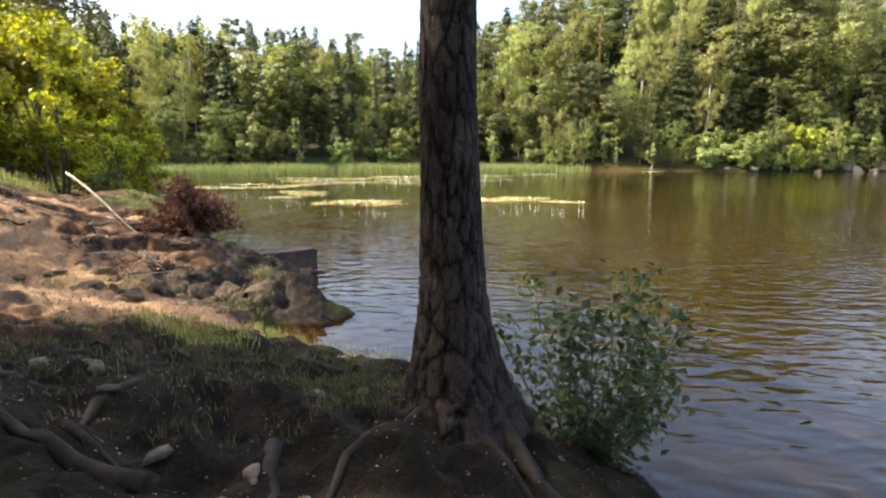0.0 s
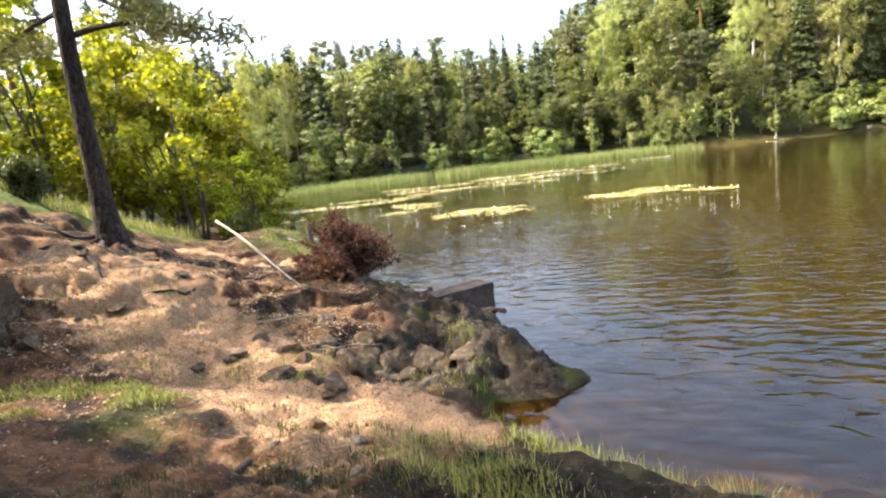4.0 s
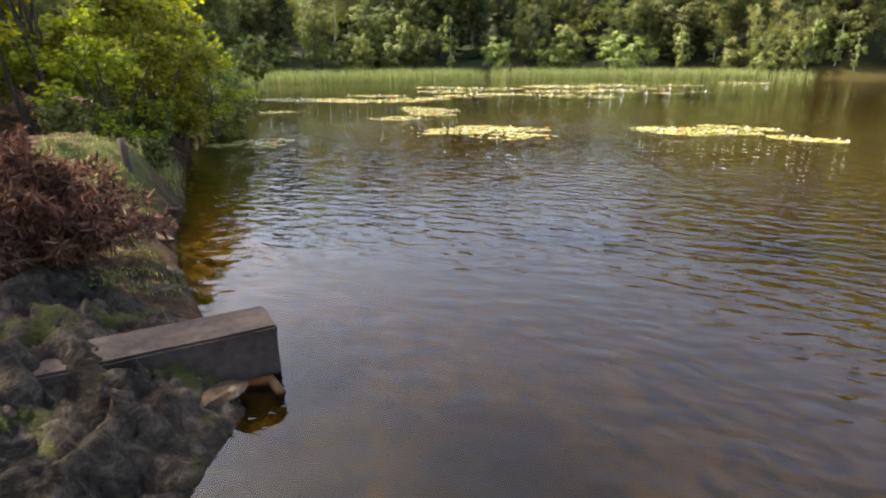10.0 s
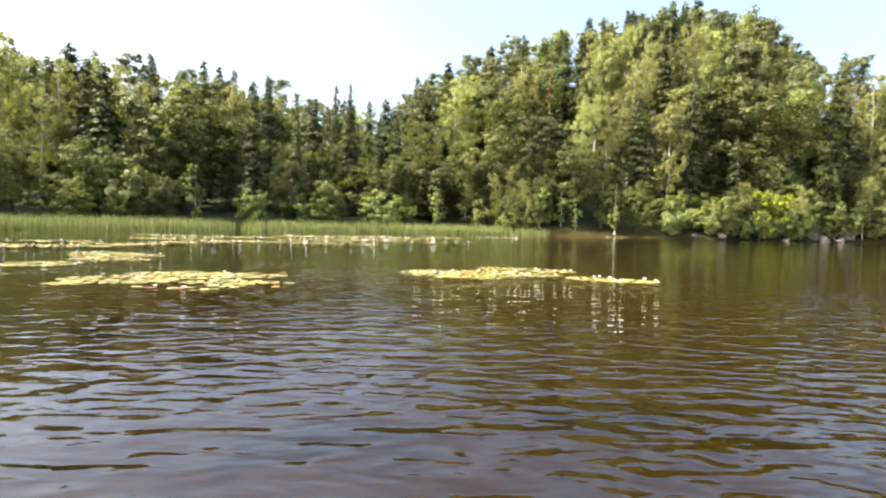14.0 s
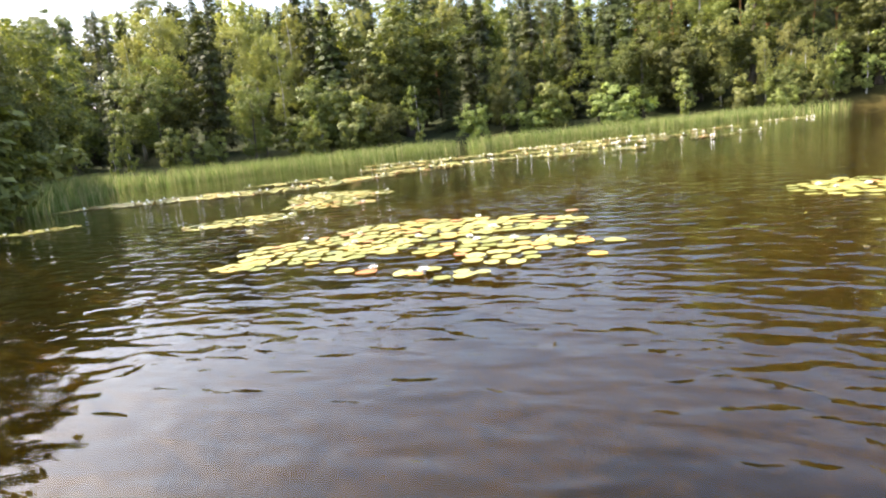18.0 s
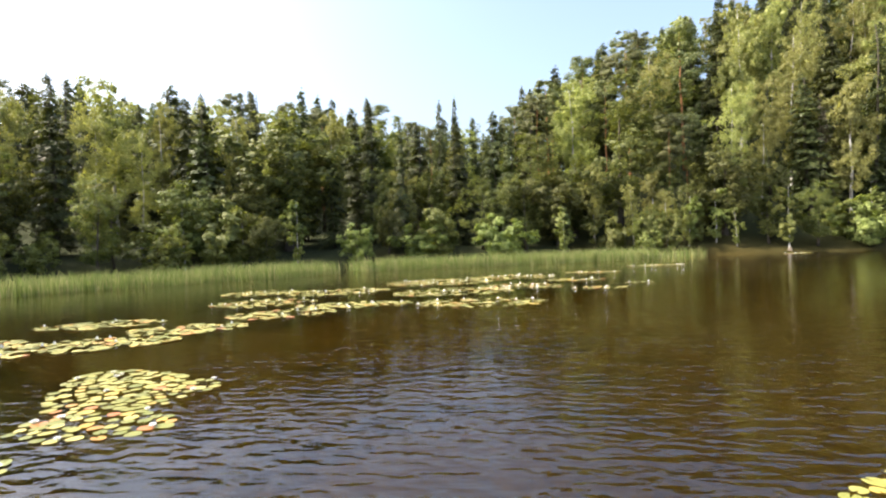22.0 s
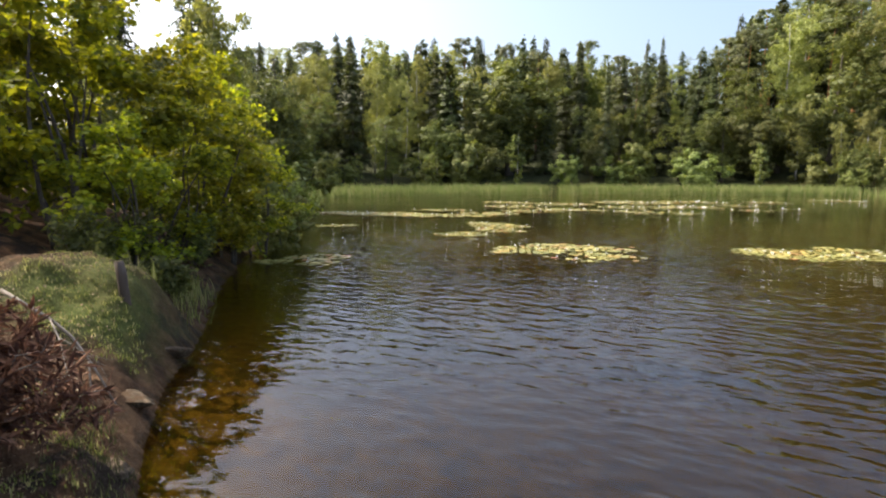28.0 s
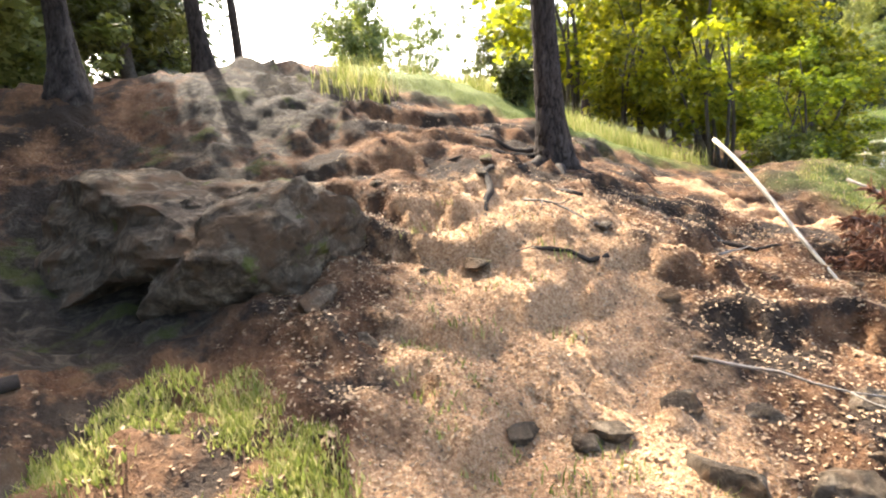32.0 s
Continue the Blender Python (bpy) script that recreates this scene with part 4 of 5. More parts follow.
def maple_crown(h, r, seed, clumps=120, per=27, size=0.16):
    rand = np.random.default_rng(seed)
    lump = unit(rand.normal(0, 1, (17, 3))) * rand.uniform(0.35, 1.0, (17, 1)) ** 0.6
    lump = lump * np.array([r * 0.82, r * 0.82, h * 0.44]) + np.array([0, 0, h * 0.5])
    lump[:, :2] *= np.clip(1.5 - lump[:, 2:3] / h, 0.35, 1.15)
    pick = rand.integers(0, len(lump), clumps)
    c = lump[pick] + unit(rand.normal(0, 1, (clumps, 3))) * rand.uniform(0.05, 0.34, (clumps, 1)) * r * np.array([1, 1, 0.8])
    c[:, 2] = np.maximum(c[:, 2], 0.25)
    rad = r * rand.uniform(0.1, 0.2, clumps)
    cs, rs = np.repeat(c, per, 0), np.repeat(rad * 1.15, per)[:, None]
    n = len(cs)
    dirs = unit(rand.normal(0, 1, (n, 3)))
    p = cs + dirs * rand.random((n, 1)) ** 0.5 * rs * np.array([1, 1, 0.75])
    nrm = unit(0.5 * dirs + rand.normal(0, 0.35, (n, 3)) + np.array([0, 0, 0.9]))
    u = unit(np.cross(nrm, rand.normal(0, 1, (n, 3))) + np.array([0, 0, -0.5]))
    v = unit(np.cross(nrm, u))
    s = size * (0.6 + 0.7 * rand.random((n, 1)))
    return lobed_leaves(p, u * s, v * s, M_MAPLE), c


def maple(h, r, seed):
    ob = thing("maple_tree", "sunlit yellow-green maple with several thin stems on the bank", "maple", pose(0, 0, 0), "maples on the bank")
    crown, c = maple_crown(h, r, seed)
    piece("crown", crown, ob)
    rand = np.random.default_rng(seed)
    for i in range(5):
        a = rand.random() * 6.283
        tip = c[int(rand.integers(len(c)))]
        tip = np.array([tip[0] * 0.8, tip[1] * 0.8, max(h * 0.55, tip[2])])
        b = np.array([math.cos(a) * 0.18, math.sin(a) * 0.18, -0.2])
        pts = [b * (1 - q) + tip * q + np.array([math.cos(a), math.sin(a), 0]) * 0.25 * math.sin(math.pi * q) for q in np.linspace(0, 1, 8)]
        piece("stem", mesh_of("stem", *tube(pts, np.linspace(0.055, 0.012, 8), 7), M_BARK, True), ob)
    return ob


MAPLES = [maple(6.2, 2.1, 301), maple(5.4, 1.9, 302)]
for i, (x, y, s, w) in enumerate([(-11.5, 13.3, 0.9, 0.95), (-13.0, 14.4, 1.0, 1.0), (-12.0, 16.0, 0.8, 1.0), (-14.3, 18.1, 0.85, 1.05), (-15.8, 16.0, 1.15, 1.1), (-15.2, 12.3, 1.1, 1.1), (-17.2, 20.6, 0.95, 1.1), (-18.0, 13.5, 1.2, 1.1),
                                  (-19.3, 23.2, 0.9, 1.1), (-10.2, 13.5, 0.5, 1.2), (-11.4, 15.0, 0.55, 1.2), (-12.4, 17.2, 0.62, 1.2), (-13.2, 18.9, 0.55, 1.2), (-13.6, 12.9, 0.85, 1.0)]):
    ob = MAPLES[i] if i < 2 else copy_thing(MAPLES[i % 2], pose(0, 0, 0))
    ob.matrix_basis = Matrix.LocRotScale((x, y, height(x, y) - 0.05), Euler((0, 0, i * 1.7)), (s * w, s * w, s))
# wood behind the knoll and along the near shore
# trees behind and left of the start are unseen, added to shade the bank
for i, (kind, x, y, h, w) in enumerate([("spruce", -21, -0.5, 11, 1.1), ("spruce", -16.5, 2.6, 6.5, 1.3), ("broadleaf", -14.5, 1.6, 4.2, 1.4), ("spruce", -19, 3.6, 7.5, 1.3), ("willow", -12.6, 2.2, 1.8, 1.3), ("broadleaf", -7.6, -0.9, 9.5, 1.25), ("broadleaf", -9.2, 1.3, 8.5, 1.1), ("broadleaf", -5.2, -2.8, 9, 1.25), ("broadleaf", -3.0, -4.2, 10, 1.3), ("broadleaf", 0.8, -4.6, 10, 1.3), ("spruce", -6.5, -4.5, 13, 1.3), ("broadleaf", -11, -1.0, 10, 1.3), ("spruce", -15.5, -1.5, 13, 1.1), ("broadleaf", -14.0, 2.4, 4.5, 1.2), ("broadleaf", -16.5, 3.4, 4.0, 1.3), ("spruce", -21, 4.0, 11, 1.1), ("spruce", -12, -4, 12, 1.1),
                                        ("broadleaf", -9.5, -4.5, 8, 1.2), ("spruce", -20, -4, 13, 1.1), ("broadleaf", -46, 14.5, 10.5, 0.9), ("broadleaf", -30, 17, 6.5, 1.2), ("broadleaf", -28, 19.5, 7.5, 1.3), ("birch", -34, 21, 9, 1.2),
                                        ("broadleaf", -24, 21, 7, 1.2), ("spruce", -38, 24, 13, 1.0), ("broadleaf", -22, 27.5, 6.5, 1.2), ("willow", -17.0, 23.5, 3.0, 1.2), ("willow", -20.5, 27.0, 3.4, 1.2), ("broadleaf", -26, 31.5, 8, 1.2),
                                        ("birch", -25, 27, 11, 1.2), ("spruce", -29, 29, 13, 1.0), ("spruce", -27, 24, 12, 1.0), ("broadleaf", -31, 36, 8, 1.2), ("spruce", -34, 33, 14, 1.0), ("willow", -13.6, 20.0, 1.8, 1.2),
                                        ("pine", -21, 17, 11, 1.1), ("birch", -36, 38, 11, 1.2), ("broadleaf", -60, 18, 12, 1.2), ("broadleaf", -66, 24, 13, 1.2), ("broadleaf", -52, 22, 11, 1.2), ("spruce", -44, 27, 13, 1.0),
                                        ("broadleaf", -15.2, 3.0, 7.5, 1.2), ("broadleaf", -2.8, -3.8, 8, 1.3), ("broadleaf", 3.0, -4.2, 8, 1.2), ("spruce", -5.2, -2.4, 12, 1.2), ("broadleaf", -8, -9, 9, 1.2), ("spruce", -3, -12, 12, 1.1), ("broadleaf", 3, -14, 9, 1.2)]):
    plant(kind, x, y, h, 7000 + i, w)
for key, (h, proto) in KINDS.items():
    if key not in used:
        plant(key[0], 24.0 + 6 * key[1], 88.0, min(h, 8), 7100 + key[1])


# ---- rocks ----
def rock_mesh(sx, sy, sz, seed, cuts=4, sharp=0.35, material=None):
    bm = bmesh.new()
    bmesh.ops.create_icosphere(bm, subdivisions=cuts, radius=1.0)
    rand = np.random.default_rng(seed)
    planes = [(Vector(unit(rand.normal(0, 1, 3) * np.array([1, 1, 0.8]))), 0.4 + 0.35 * rand.random()) for _ in range(12)]
    for v in bm.verts:
        p = v.co.copy()
        for nrm, off in planes:
            over = p.dot(nrm) - off
            if over > 0:
                p -= nrm * over * 0.92
        q = p * 2.2 + Vector((seed, seed * 0.3, 0))
        p *= 1 + sharp * 0.4 * noise.fractal(q, 0.8, 2.2, 4) - sharp * 0.3 * max(0, 0.12 - abs(noise.noise(q * 0.9 + Vector((5, 1, 2)))))
        v.co = Vector((p.x * sx, p.y * sy, p.z * sz))
    me = bpy.data.meshes.new("rock")
    bm.to_mesh(me)
    bm.free()
    me.materials.append(material or M_ROCK)
    me.polygons.foreach_set("use_smooth", [False] * len(me.polygons))
    return me


def rock(x, y, size, seed, label, turn=0.0, sink=0.3, cuts=3, name="rock", category="rock", group="", tilt=0.0, material=None):
    ob = new(name, rock_mesh(*size, seed, cuts, 0.35, material))
    ob.matrix_basis = pose(x, y, height(x, y) + size[2] * (1 - 2 * sink) * 0.9, tilt, 0, turn)
    return tagged(ob, label, category, group)


ledge = thing("rock_ledge", "broad grey-brown rock ledge of cracked slabs with a sunlit top", "rock ledge", pose(-8.6, 3.6, height(-8.6, 3.6), 0, 0, 30))
for i, (x, y, z, a, b, c, t) in enumerate([(0.0, 0.0, -0.34, 2.0, 1.15, 0.7, 0), (1.25, 0.45, -0.42, 1.15, 0.8, 0.6, 12), (-1.3, -0.2, -0.25, 1.2, 1.0, 0.62, -8), (1.9, -0.15, -0.4, 0.8, 0.7, 0.55, 30), (0.35, 0.85, -0.5, 0.95, 0.6, 0.6, -15)]):
    piece("slab", rock_mesh(a, b, c, 401 + 3 * i, 5, 0.45, M_STONE), ledge, pose(x, y, z - 0.12, 0, 0, t))
rock(-3.15, 1.5, (0.42, 0.75, 0.3), 403, "dark shaded rock beside the path", 25, 0.6, 5, "boulder", tilt=8, material=M_STONE)
for i, (x, y, a, b, c, t) in enumerate([(-3.05, 7.9, 0.36, 0.25, 0.18, 50), (-3.1, 6.75, 0.3, 0.24, 0.22, -10),
                                          (-3.7, 6.5, 0.3, 0.2, 0.2, 30), (-4.05, 5.55, 0.26, 0.2, 0.2, -50), (-4.6, 5.5, 0.24, 0.16, 0.14, 40), (-5.15, 6.2, 0.18, 0.13, 0.16, 0), (-3.45, 9.0, 0.34, 0.24, 0.12, 60),
                                          (-3.4, 6.1, 0.28, 0.24, 0.2, 70), (-6.55, 5.8, 0.16, 0.12, 0.12, 15), (-5.0, 10.0, 0.25, 0.2, 0.14, 45),
                                          (-5.4, 10.5, 0.2, 0.16, 0.12, 10), (-6.4, 11.2, 0.3, 0.22, 0.16, 40), (-7.4, 12.3, 0.34, 0.22, 0.18, 45)]):
    rock(x, y, (a * 0.95, b * 0.95, c * 0.55), 420 + i, "jagged grey shore rock with moss in its cracks", t, 0.62, 4, "shore_rock", "rock", "rocks on the point", 0.0, M_STONE)
rand_rocks = np.random.default_rng(5)
for i, (x, y, a) in enumerate([(-4.75, 6.02, 0.2), (-4.5, 5.9, 0.13), (-4.25, 6.25, 0.17), (-4.05, 5.95, 0.22), (-3.75, 6.2, 0.18), (-4.6, 6.4, 0.14), (-3.95, 6.6, 0.2), (-3.55, 6.65, 0.24), (-4.35, 6.85, 0.16), (-5.05, 6.55, 0.12),
                               (-3.9, 7.15, 0.22), (-4.45, 7.35, 0.18), (-3.5, 5.85, 0.15), (-4.85, 7.0, 0.15), (-5.35, 5.45, 0.1), (-6.35, 4.75, 0.16), (-6.1, 4.95, 0.12), (-6.9, 4.75, 0.22), (-5.2, 3.6, 0.2), (-4.2, 5.45, 0.1)]):
    rock(x, y, (a * 1.3, a * 0.95, a * 0.8), 440 + i, "angular pale brown rock half buried in the soil", i * 47, 0.6, 4, "half_buried_rock", "rock", "rocks on the point", 12 * math.sin(i * 2.1), M_STONE)
for i in range(34):
    x, y = rand_rocks.uniform(-7.6, -3.2), rand_rocks.uniform(4.6, 9.0)
    if inland(np.array([x]), np.array([y]))[0] < 0.3:
        continue
    s = rand_rocks.uniform(0.035, 0.1)
    rock(x, y, (s * 1.4, s, s * 0.7), 480 + i, "small grey stone lying on bare soil", rand_rocks.uniform(0, 360), 0.4, 2, "stone", "stone", "loose stones", 0.0, M_STONE)
for i in range(46):
    x, y = rand_rocks.uniform(-4.2, 0.6), rand_rocks.uniform(0.9, 4.4)
    if math.hypot(x + 0.19, y - 2.62) < 0.45 or inland(np.array([x]), np.array([y]))[0] < 0.4:
        continue
    s = rand_rocks.uniform(0.025, 0.075)
    rock(x, y, (s * 1.5, s, s * 0.6), 600 + i, "dark stone half sunk in the shaded forest soil", rand_rocks.uniform(0, 360), 0.4, 2, "stone", "stone", "stones under the pine")
for i, (x, y, a) in enumerate([(22, 82.8, 0.5), (33, 84.2, 0.6), (37, 85.0, 0.9), (47, 86.5, 0.7), (53, 87.6, 1.2), (56, 88.4, 1.0)]):
    rock(x, y, (a, a * 0.8, a * 0.6), 530 + i, "pale boulder at the foot of the far shore", i * 40, 0.2, 3, "boulder", "rock", "far shore boulders")
for i, (x, y, z, a, b, c) in enumerate([(-1.3 + math.sin(radians(35.2)) * CLIFF_DIST, 13 + math.cos(radians(35.2)) * CLIFF_DIST, 0.6, 3.6, 2.5, 3.0), (-1.3 + math.sin(radians(37.6)) * CLIFF_DIST, 13 + math.cos(radians(37.6)) * CLIFF_DIST, 1.0, 4.6, 2.5, 3.6), (52.5, 89.0, 0.1, 1.6, 1.1, 1.3), (58, 90.5, 0.0, 2.2, 1.3, 1.5)]):
    ob = new("cliff", rock_mesh(a, b, c, 560 + i, 4))
    ob.matrix_basis = pose(x, y, height(x, y) + z, 0, 0, 20 * i)
    tagged(ob, "bare brown cliff face showing between the trees", "cliff", kind="structure")

# ---- concrete block, post, pole, branches ----
def block():
    bm = bmesh.new()
    bmesh.ops.create_cube(bm, size=1.0)
    for v in bm.verts:
        v.co = Vector((v.co.x * 2.15 - 0.3, v.co.y * 0.42, v.co.z * 0.72))
    bmesh.ops.bevel(bm, geom=bm.edges[:], offset=0.02, segments=2, affect="EDGES")
    bmesh.ops.subdivide_edges(bm, edges=bm.edges[:], cuts=5, use_grid_fill=True)
    for v in bm.verts:
        q = v.co * 4
        v.co += Vector((noise.noise(q), noise.noise(q + Vector((3, 0, 0))), noise.noise(q + Vector((0, 7, 0))))) * 0.011
    me = bpy.data.meshes.new("concrete_block")
    bm.to_mesh(me)
    bm.free()
    me.materials.append(M_CONCRETE)
    return me


ob = new("concrete_block", block())
ob.matrix_basis = pose(-3.93, 9.1, 0.06, 0, 1.5, 53.5)
tagged(ob, "weathered grey-brown concrete block jutting into the water", "concrete block")
beam = [(-3.75, 9.2, -0.06), (-3.3, 9.48, -0.02), (-3.12, 9.36, 0.0)]
ob = new("driftwood", mesh_of("driftwood", *tube(beam, [0.05, 0.055, 0.04], 8), M_WET_WOOD, True))
tagged(ob, "wet orange-brown wood lying under the concrete block", "driftwood")

x, y = -7.6, 11.92
pts = [(0, 0, -0.3), (0.01, 0, 0.1), (0.0, 0.01, 0.25), (-0.01, 0.01, 0.4)]
ob = new("wooden_post", mesh_of("wooden_post", *tube(pts, [0.055, 0.052, 0.054, 0.046], 10), M_POST, True))
ob.matrix_basis = pose(x, y, height(x, y), 3, -4, 0)
tagged(ob, "short weathered wooden post at the edge of the bank", "post")

a, b = np.array([-7.66, 9.03, 1.76]), np.array([-5.7, 8.2, 0.74])
pts = [a + (b - a) * q + np.array([0.02 * math.sin(6 * q), 0.02 * math.sin(4 * q + 1), 0.03 * math.sin(math.pi * q)]) for q in np.linspace(0, 1, 12)]
ob = new("pale_pole", mesh_of("pale_pole", *tube(pts, np.linspace(0.022, 0.014, 12), 9, 0.15, np.random.default_rng(1)), M_PALE_WOOD, True))
tagged(ob, "long pale debarked pole lying down the slope", "pole")


def fork(origin, heading, pitch, length, r, seed, depth=3):
    """A dead branch that forks."""
    rand = np.random.default_rng(seed)
    sets = []

    def grow(p, h, t, ln, rad, level):
        pts = [p]
        for i in range(6):
            h, t = h + rand.normal(0, 0.12), t + rand.normal(0, 0.1) - 0.03
            p = p + np.array([math.cos(h) * math.cos(t), math.sin(h) * math.cos(t), math.sin(t)]) * ln / 6
            pts.append(p)
            if level and i > 0 and rand.random() < 0.55:
                grow(p, h + rand.choice([-1, 1]) * rand.uniform(0.4, 0.9), t + rand.normal(0, 0.25), ln * rand.uniform(0.35, 0.6), rad * 0.5, level - 1)
        sets.append(tube(pts, np.linspace(rad, rad * 0.35, 7), 6))

    grow(np.array(origin, float), radians(heading), radians(pitch), length, r, depth)
    return join(sets)


ob = new("dead_branch", mesh_of("dead_branch", *fork((-7.45, 10.75, height(-7.45, 10.75) + 0.4), 15, -30, 1.6, 0.019, 11), M_TWIG, True))
tagged(ob, "grey forked dead branch lying over the bank", "branch")
for i, (x, y, hd, ln) in enumerate([(-6.6, 8.0, 200, 0.9), (-5.4, 6.5, 30, 0.8), (-6.2, 7.5, 100, 0.6), (-7.4, 9.6, 330, 0.8), (-4.6, 6.2, 350, 0.6), (-6.9, 6.4, 20, 0.5)]):
    ob = new("twig", mesh_of("twig", *fork((x, y, height(x, y) + 0.035), hd, 2, ln, 0.011, 40 + i, 2), M_TWIG, True))
    tagged(ob, "thin dry grey twig lying on the slope", "twig", "fallen twigs")


def dry_bush(x, y):
    """A heap of cut conifer boughs, withered red-brown."""
    z = height(x, y)
    rand = np.random.default_rng(17)
    ob = thing("dry_bush", "heap of withered red-brown conifer boughs beside the pole", "bush", pose(x, y, z))
    c, u, v = [], [], []
    for b in range(120):
        hd, up = rand.random() * 6.283, rand.uniform(0.1, 1.5)
        ln = rand.uniform(0.6, 1.06) * (0.95 if math.cos(hd - 3.9) < 0.3 else 1.12)
        pts = []
        for q in np.linspace(0, 1, 9):
            rr = ln * q
            pts.append(np.array([math.cos(hd) * rr * math.cos(up) * 0.85, math.sin(hd) * rr * math.cos(up) * 1.2, 0.05 + 1.1 * rr * math.sin(up) - 0.08 * rr * rr]) + rand.normal(0, 0.015, 3))
        if b < 40:
            piece("bough", mesh_of("bough", *tube(pts, np.linspace(0.012, 0.003, 9), 5), M_TWIG, True), ob)
        for i in range(1, 9):
            for s in range(22):
                f = rand.random()
                p = pts[i - 1] * (1 - f) + pts[i] * f
                d = unit(rand.normal(0, 1, 3) + (pts[i] - pts[i - 1]) * 6 + np.array([0, 0, -0.5]))
                s1 = rand.uniform(0.03, 0.075)
                c.append(p + d * s1)
                u.append(d * s1)
                v.append(unit(np.cross(d, rand.normal(0, 1, 3))) * rand.uniform(0.006, 0.016))
    piece("dry_needles", mesh_of("dry_needles", *leaves(np.array(c), np.array(u), np.array(v)), M_DRY_TWIG), ob)
    return ob


dry_bush(-5.66, 9.6)


def sapling(x, y, z, h, spread, seed, label, name="sapling", leaf=0.045, stems=9, material=None):
    rand = np.random.default_rng(seed)
    ob = thing(name, label, "bush", pose(x, y, z))
    c = []
    for s in range(stems):
        hd = rand.random() * 6.283
        tip = np.array([math.cos(hd) * spread * rand.uniform(0.3, 1), math.sin(hd) * spread * rand.uniform(0.3, 1), h * rand.uniform(0.55, 1.0)])
        pts = [tip * q + np.array([math.cos(hd), math.sin(hd), 0]) * 0.1 * math.sin(3 * q) + rand.normal(0, 0.012, 3) for q in np.linspace(0, 1, 8)]
        piece("stem", mesh_of("stem", *tube(pts, np.linspace(0.011, 0.003, 8), 5), M_TWIG, True), ob)
        for q in np.linspace(0.15, 1, 30):
            i = min(6, int(q * 7))
            p = pts[i] + (pts[i + 1] - pts[i]) * (q * 7 - i)
            c += [p + rand.normal(0, 0.07, 3) for _ in range(6)]
    c = np.array(c)
    n = len(c)
    nrm = unit(rand.normal(0, 0.6, (n, 3)) + np.array([0, 0, 0.8]))
    u = unit(np.cross(nrm, rand.normal(0, 1, (n, 3))))
    s = leaf * (0.6 + 0.7 * rand.random((n, 1)))
    piece("foliage", mesh_of("foliage", *leaves(c, u * s, np.cross(nrm, u) * s * 0.6), material or M_SAPLING), ob)
    return ob


sapling(0.62, 3.25, 0.12, 1.35, 0.62, 61, "green leafy sapling growing from the bank beside the pine", stems=13, leaf=0.032)
sapling(-11.1, 8.8, height(-11.1, 8.8), 0.75, 0.35, 62, "small dark green spruce shrub on the grassy knoll", "spruce_shrub", 0.05, 14, M_SPRUCE)
for i, (x, y, h) in enumerate([(-9.6, 12.6, 0.8), (-10.3, 13.6, 1.0), (-8.9, 13.3, 0.5), (-11.2, 15.4, 1.1)]):
    sapling(x, y, height(x, y), h, h * 0.5, 70 + i, "low green undergrowth on the bank", "undergrowth", 0.05, 9, M_BROADLEAF)


# ---- water lilies ----
def pad_mesh(seed):
    """A round floating leaf with its notch, faintly wavy, 1 m in radius before scaling."""
    rand = np.random.default_rng(seed)
    n, notch = 20, radians(rand.uniform(14, 30))
    top, bottom = [(0.0, 0.0, 0.0)], []
    for i in range(n + 1):
        a = notch / 2 + (2 * math.pi - notch) * i / n
        r = (1 + 0.05 * math.sin(3 * a + seed)) * (0.92 if i in (0, n) else 1)
        top.append((r * math.cos(a) * 1.08, r * math.sin(a) * 0.94, 0.05 + 0.035 * math.sin(4 * a + seed) * rand.random()))
    k = len(top)
    verts = top + [(x, y, z - 0.05) for x, y, z in top]
    faces_out = [[0, i, i + 1] for i in range(1, k - 1)] + [[k, k + i + 1, k + i] for i in range(1, k - 1)]
    faces_out += [[i, k + i, k + i + 1, i + 1] for i in range(1, k - 1)]
    return mesh_of("lily_pad", verts, faces_out, M_PAD, False)


PADS = [pad_mesh(s) for s in range(6)]


def flower_mesh():
    sets = []
    for ring, (count, tilt, ln) in enumerate([(8, 25, 1.0), (7, 50, 0.85), (5, 72, 0.7)]):
        for i in range(count):
            a = 2 * math.pi * (i + 0.5 * ring) / count
            out, side = np.array([math.cos(a), math.sin(a), 0]), np.array([-math.sin(a), math.cos(a), 0])
            up = np.array([0, 0, 1.0])
            d = out * math.cos(radians(tilt)) + up * math.sin(radians(tilt))
            sets.append((np.array([out * 0.1, out * 0.1 + d * ln * 0.55 + side * 0.24, out * 0.1 + d * ln + up * 0.08, out * 0.1 + d * ln * 0.55 - side * 0.24]), [[0, 1, 2, 3]]))
    return mesh_of("petals", *join(sets), M_PETAL)


FLOWER = flower_mesh()
bm = bmesh.new()
bmesh.ops.create_cone(bm, cap_ends=True, segments=8, radius1=0.22, radius2=0.12, depth=0.4)
STAMENS = bpy.data.meshes.new("stamens")
bm.to_mesh(STAMENS)
bm.free()
STAMENS.materials.append(M_STAMEN)


